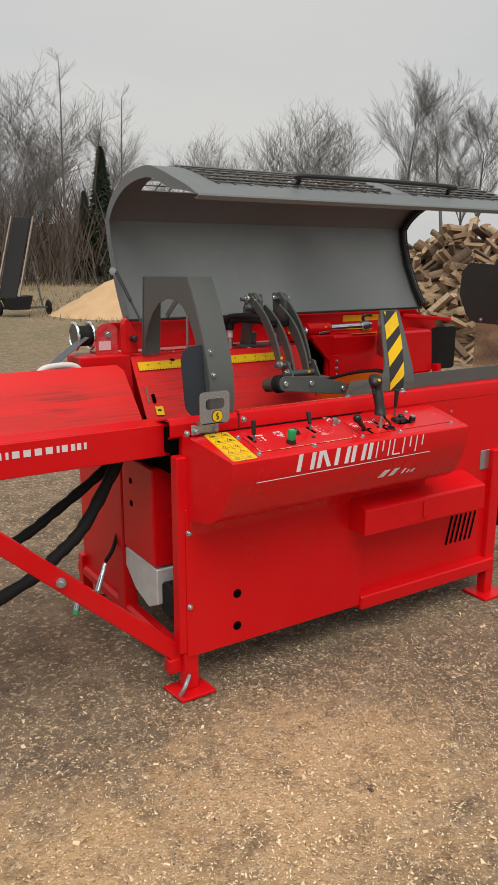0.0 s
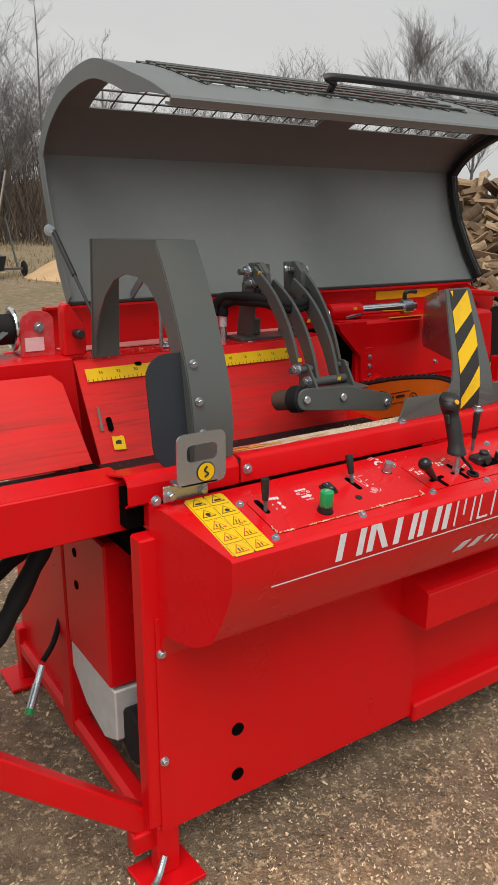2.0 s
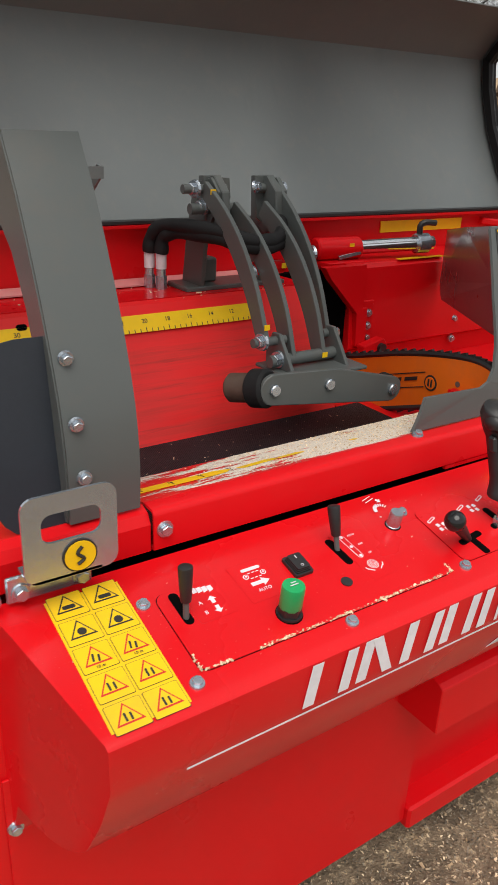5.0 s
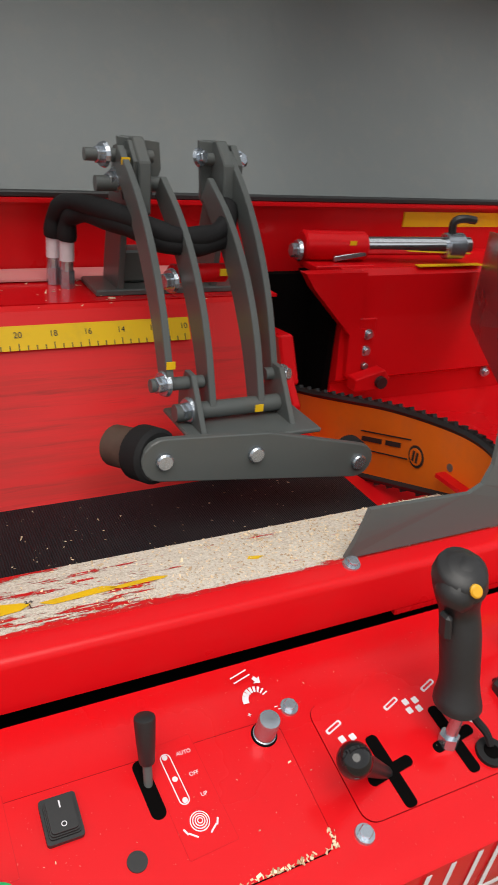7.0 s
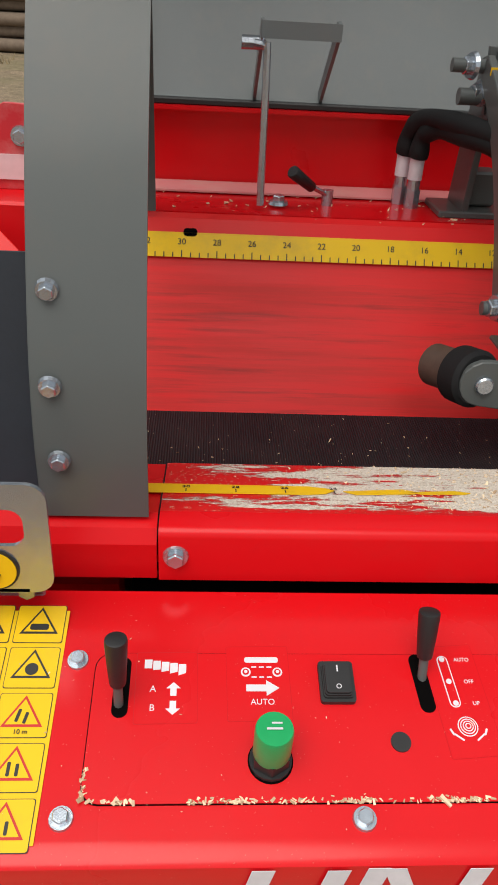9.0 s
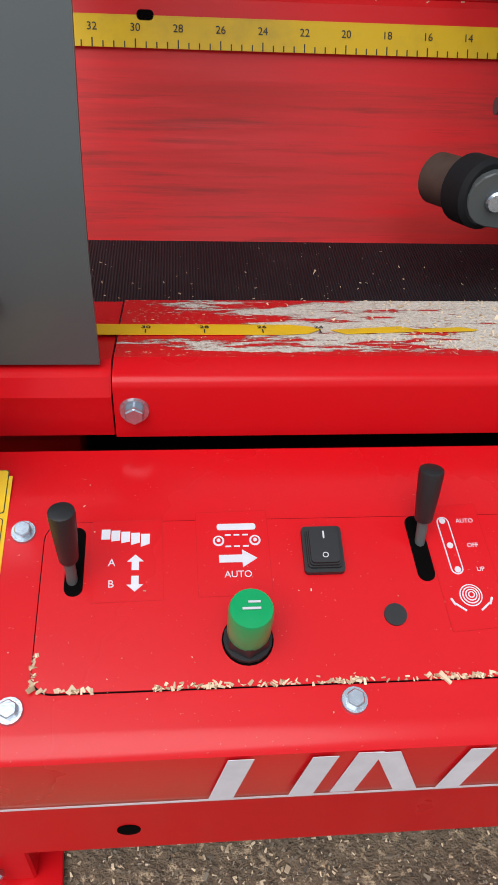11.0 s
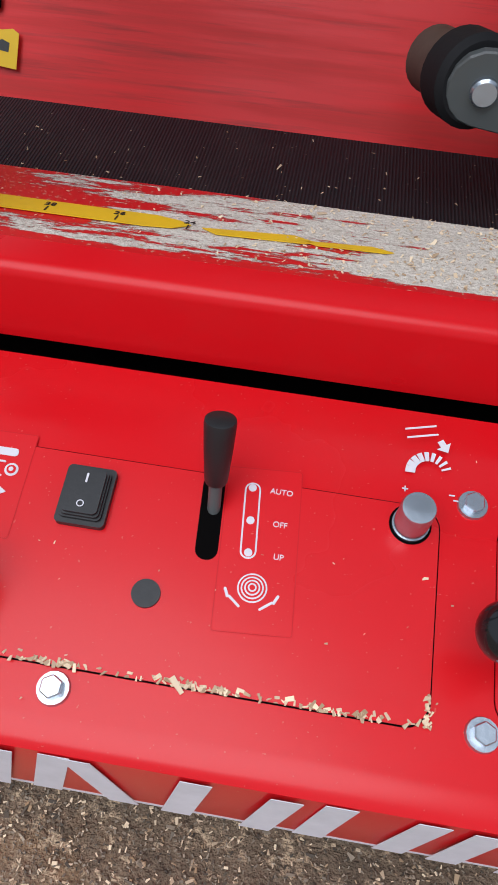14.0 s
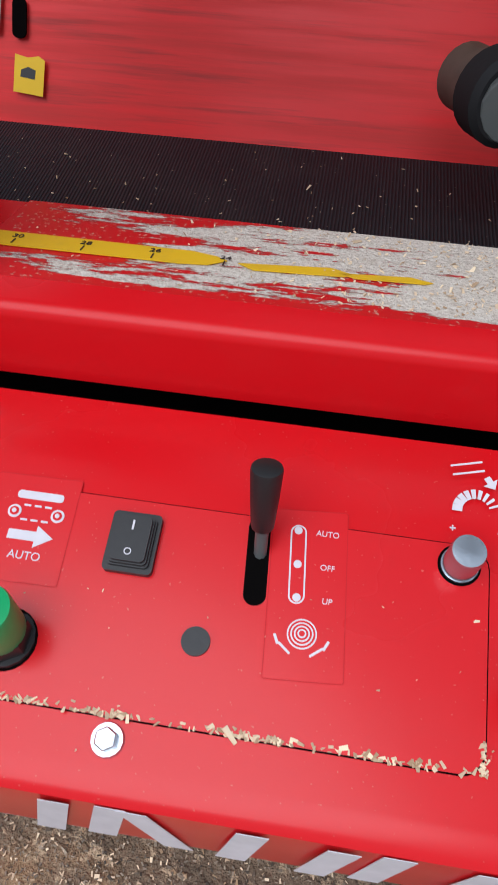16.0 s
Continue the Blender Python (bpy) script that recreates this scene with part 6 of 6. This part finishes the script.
for row in range(7):
    for k in range(5 - row // 3):
        r = rnd.uniform(0.11, 0.16)
        y = k * 0.3 + (row % 2) * 0.15
        p, q = Vector((-3.2 + rnd.uniform(-0.3, 0.3), y, 0.14 + row * 0.235)), Vector((2.0 + rnd.uniform(-0.4, 0.4), y + rnd.uniform(-0.1, 0.1), 0.14 + row * 0.235 + rnd.uniform(-0.03, 0.03)))
        part("log", tube([p.lerp(q, t) + Vector((0, 0, rnd.uniform(-0.015, 0.015))) for t in (0, 0.25, 0.5, 0.75, 1)], [r * 1.1, r, r, r * 0.95, r * 0.9], 12), bark_mat, stack, "", True)

# ---- trees ----
tree_bark = plain("tree_bark", (0.17, 0.16, 0.158), 0.95, 0, 8, 0.6, 0.3)


def bare_tree(seed, height, style):
    """Trunk and leafless branches; style: broad, upright, thin."""
    r = random.Random(seed)
    trunk_v, trunk_f, tw_v, tw_f = [], [], [], []

    def seg(vs, fs, a, b_, ra, rb, n):
        d = (b_ - a).normalized()
        s = d.orthogonal().normalized()
        u = d.cross(s)
        o = len(vs)
        for p, rr in ((a, ra), (b_, rb)):
            vs.extend(tuple(p + rr * (s * math.cos(2 * math.pi * k / n) + u * math.sin(2 * math.pi * k / n))) for k in range(n))
        fs.extend((o + k, o + (k + 1) % n, o + n + (k + 1) % n, o + n + k) for k in range(n))

    def grow(p, d, length, rad, depth):
        n = 14 if depth == 0 and style == "thin" else 4 if depth < 2 else 3
        fall = 0.8 / n if depth == 0 else 0.16
        for i in range(n):
            q = p + d * (length / n)
            rr = rad * (1 - fall * (i + 1))
            if depth == 0:
                seg(trunk_v, trunk_f, p, q, rad * (1 - fall * i), rr, 7)
            else:
                seg(tw_v, tw_f, p, q, rad * (1 - fall * i), rr, 3)
            p = q
            bend = {"broad": 0.22, "upright": 0.12, "thin": 0.1 if depth else 0.02}[style]
            d = (d + Vector((r.uniform(-1, 1), r.uniform(-1, 1), r.uniform(-0.4, 0.8))) * bend).normalized()
            if depth < 4 and (i > (4 if n == 14 else 0) or depth or style == "broad"):
                kids = {"broad": (2, 3, 3, 2), "upright": (4, 3, 2, 2), "thin": (2, 2, 1, 0)}[style][min(depth, 3)]
                for _ in range(kids):
                    a = r.uniform(0, 6.283)
                    out = {"broad": r.uniform(0.5, 1.0), "upright": r.uniform(0.35, 0.7), "thin": r.uniform(0.7, 1.3)}[style]
                    nd = (d + (Vector((math.cos(a), math.sin(a), 0.15)) * out)).normalized()
                    k = {"broad": 0.62, "upright": 0.30 if depth == 0 else 0.58, "thin": 0.24 * (1.15 - i / n) if depth == 0 else 0.55}[style]
                    grow(p, nd, length * k * r.uniform(0.7, 1.15), max(0.006, rr * 0.42), depth + 1)
    first = {"broad": 0.42, "upright": 0.85, "thin": 0.95}[style]
    grow(Vector((0, 0, -0.1)), Vector((r.uniform(-0.04, 0.04), r.uniform(-0.04, 0.04), 1)), height * first, (height * 0.014 + 0.03) * (0.55 if style == "thin" else 1), 0)
    t = thing("bare_tree", {"broad": "broad leafless grey-brown tree at the yard's edge", "upright": "tall leafless tree with upright grey twigs", "thin": "thin straight leafless tree with short side branches"}[style], "tree", "trees along the yard")
    for name, vs, fs in (("trunk", trunk_v, trunk_f), ("crown", tw_v, tw_f)):
        me = bpy.data.meshes.new(name)
        me.from_pydata(vs, [], fs)
        me.materials.append(tree_bark)
        new(name, me).parent = t
    return t


def at_heading(deg, dist):
    """A place on the ground, by compass angle to the right of +y and distance from the yard's front."""
    a = radians(deg)
    return -2.15 + dist * math.sin(a), -2.2 + dist * math.cos(a)


def spruce(seed, height):
    r = random.Random(seed)
    t = thing("spruce_tree", "dark green spruce standing among bare trees", "tree", "trees along the yard")
    part("trunk", rod((0, 0, -0.1), (0, 0, height), 0.12, 8, 0.01), tree_bark, t)
    vs, fs = [], []
    for k in range(2600):
        z = height * (0.08 + 0.92 * (k / 2600))
        R = (1 - z / height) * height * 0.20 * r.uniform(0.35, 1.15) + 0.05
        a = r.uniform(0, 6.283)
        c = Vector((R * math.cos(a), R * math.sin(a), z - R * 0.3))
        d = Vector((math.cos(a), math.sin(a), -0.4)).normalized() * r.uniform(0.12, 0.28)
        s = Vector((-math.sin(a), math.cos(a), r.uniform(-0.3, 0.3))) * 0.07
        o = len(vs)
        vs += [tuple(c - d - s), tuple(c - d + s), tuple(c + d), tuple(c + Vector((0, 0, -0.1)))]
        fs += [(o, o + 1, o + 2), (o, o + 3, o + 2)]
    me = bpy.data.meshes.new("crown")
    me.from_pydata(vs, [], fs)
    me.materials.append(plain("spruce_needles", (0.028, 0.045, 0.024), 0.8, 0, 4, 0.2, 0.4))
    new("crown", me).parent = t
    return t


protos = {"broad": [bare_tree(s, 11.5, "broad") for s in (1, 5)], "upright": [bare_tree(s, 13.0, "upright") for s in (2, 7)], "thin": [bare_tree(s, 14.0, "thin") for s in (3, 9)]}
spruces = [spruce(4, 8.0)]
tall = {"bare_tree" + st + str(k): max(v.co.z for c in t.children for v in c.data.vertices) for st, ts in protos.items() for k, t in enumerate(ts)}
used = set()
HEAD = 32.6
rnd = random.Random(8)
plan = [(60, 50, "broad", 0, 1.1), (15, 46, "broad", 1, 0.85), (128, 46, "thin", 0, 0.86), (222, 48, "thin", 1, 0.79), (205, 55, "upright", 0, 0.85), (240, 60, "broad", 0, 0.8), (365, 62, "broad", 1, 1.0), (415, 70, "broad", 0, 0.95), (530, 52, "broad", 0, 1.0), (590, 55, "broad", 1, 1.0), (705, 55, "upright", 0, 1.05), (770, 54, "upright", 1, 1.1), (825, 60, "upright", 0, 1.0), (800, 66, "upright", 1, 1.0), (960, 58, "upright", 0, 0.8), (1010, 40, "broad", 1, 0.85), (1120, 46, "broad", 0, 0.9), (1180, 40, "upright", 1, 0.75), (1300, 60, "broad", 1, 1.0), (-60, 48, "thin", 0, 1.0), (-160, 52, "broad", 1, 1.1), (-320, 50, "broad", 0, 1.0), (-480, 55, "upright", 1, 1.0), (90, 58, "upright", 1, 0.8), (150, 60, "broad", 1, 0.75), (300, 66, "upright", 0, 0.75), (460, 66, "upright", 1, 0.7), (650, 70, "broad", 0, 0.8)]
for px, dist, style, k, s in plan:
    x, y = at_heading(HEAD + math.degrees(math.atan((px - 441) / 1345)), dist)
    proto = protos[style][k]
    m = pose(x, y, 0, 0, 0, rnd.uniform(0, 360))
    if proto.name in used:
        ob = copy_thing(proto, m)
    else:
        used.add(proto.name)
        ob, proto.matrix_basis = proto, m
    s *= {"broad": 11.8, "upright": 13.0, "thin": 14.5}[style] / tall[proto.name.split(".")[0] + style + str(k)]
    ob.scale = (s, s, s)
for k, (px, dist, s) in enumerate(((190, 47, 0.95), (160, 52, 0.7), (-20, 50, 0.9), (-100, 45, 0.8))):
    x, y = at_heading(HEAD + math.degrees(math.atan((px - 441) / 1345)), dist)
    m = pose(x, y, 0, 0, 0, 70 * k)
    if k:
        copy_thing(spruces[0], m).scale = (s, s, s)
    else:
        spruces[0].matrix_basis = m
        spruces[0].scale = (s, s, s)


def brush():
    """Leafless undergrowth and far woods along the yard's edge."""
    r = random.Random(31)
    vs, fs = [], []
    for _ in range(16000):
        a, dist = r.uniform(-35, 95), r.uniform(42, 85)
        x, y = at_heading(a, dist)
        left = max(0.0, min(1.0, (34 - a) / 14))
        h = (1.6 + 4.2 * left) * r.uniform(0.4, 1.1) * (1.35 if r.random() < 0.2 else 1)
        p = Vector((x, y, -0.1))
        for _ in range(3):
            d = Vector((r.uniform(-0.6, 0.6), r.uniform(-0.6, 0.6), 1)).normalized()
            q = p + d * h * r.uniform(0.3, 0.7)
            w = r.uniform(0.008, 0.022) * (1 + dist / 60)
            o = len(vs)
            s = Vector((math.cos(radians(a)), -math.sin(radians(a)), 0)) * w
            vs += [tuple(p - s), tuple(p + s), tuple(q), tuple(p + Vector((0, w, 0)))]
            fs += [(o, o + 1, o + 2), (o, o + 3, o + 2), (o + 1, o + 3, o + 2)]
            p = p.lerp(q, 0.6)
    me = bpy.data.meshes.new("undergrowth")
    me.from_pydata(vs, [], fs)
    me.materials.append(plain("brush_twigs", (0.115, 0.088, 0.070), 0.95, 0, 0.3, 0, 0.4))
    tagged(new("undergrowth", me), "dense leafless brown brush along the wood's edge", "undergrowth", kind="stuff")


brush()


def far_ridge():
    """Low wooded rise that closes the horizon."""
    bm = bmesh.new()
    prev = None
    for k in range(141):
        a = -60 + 180 * k / 140
        x, y = at_heading(a, 110)
        x2, y2 = at_heading(a, 150)
        left = max(0.0, min(1.0, (36 - a) / 12))
        h = 2.6 + 3.0 * left + 0.9 * noise.noise((a * 0.9, 0, 0)) + 0.6 * noise.noise((a * 3.1, 4, 0))
        row = [bm.verts.new((x, y, -0.3)), bm.verts.new((x, y, h)), bm.verts.new((x2, y2, h * 1.1))]
        if prev:
            for i in range(2):
                bm.faces.new((prev[i], row[i], row[i + 1], prev[i + 1]))
        prev = row
    tagged(part("backdrop", bm, plain("far_woods", (0.13, 0.115, 0.105), 1.0, 0, 0.4, 0, 0.3)), "far grey-brown wooded rise", "backdrop", kind="structure")


far_ridge()


def weeds():
    r = random.Random(77)
    vs, fs = [], []
    for _ in range(16000):
        a, dist = r.uniform(-10, 75), r.uniform(17, 44)
        x, y = at_heading(a, dist)
        if noise.noise((x * 0.25, y * 0.25, 1)) < -0.05:
            continue
        h, w = r.uniform(0.05, 0.16) * (1.8 if dist > 26 else 1), r.uniform(0.008, 0.02)
        s = Vector((math.cos(radians(a)), -math.sin(radians(a)), 0)) * w
        p, q = Vector((x, y, -0.05)), Vector((x + r.uniform(-0.15, 0.15), y + r.uniform(-0.15, 0.15), h))
        o = len(vs)
        vs += [tuple(p - s), tuple(p + s), tuple(q), tuple(p + Vector((0, w, 0)))]
        fs += [(o, o + 1, o + 2), (o, o + 3, o + 2)]
    me = bpy.data.meshes.new("dry_grass")
    me.from_pydata(vs, [], fs)
    me.materials.append(plain("dry_grass_blades", (0.24, 0.18, 0.095), 0.95, 0, 0.6, 0, 0.35))
    tagged(new("dry_grass", me), "tufts of dry straw-coloured grass", "grass", kind="stuff")


weeds()
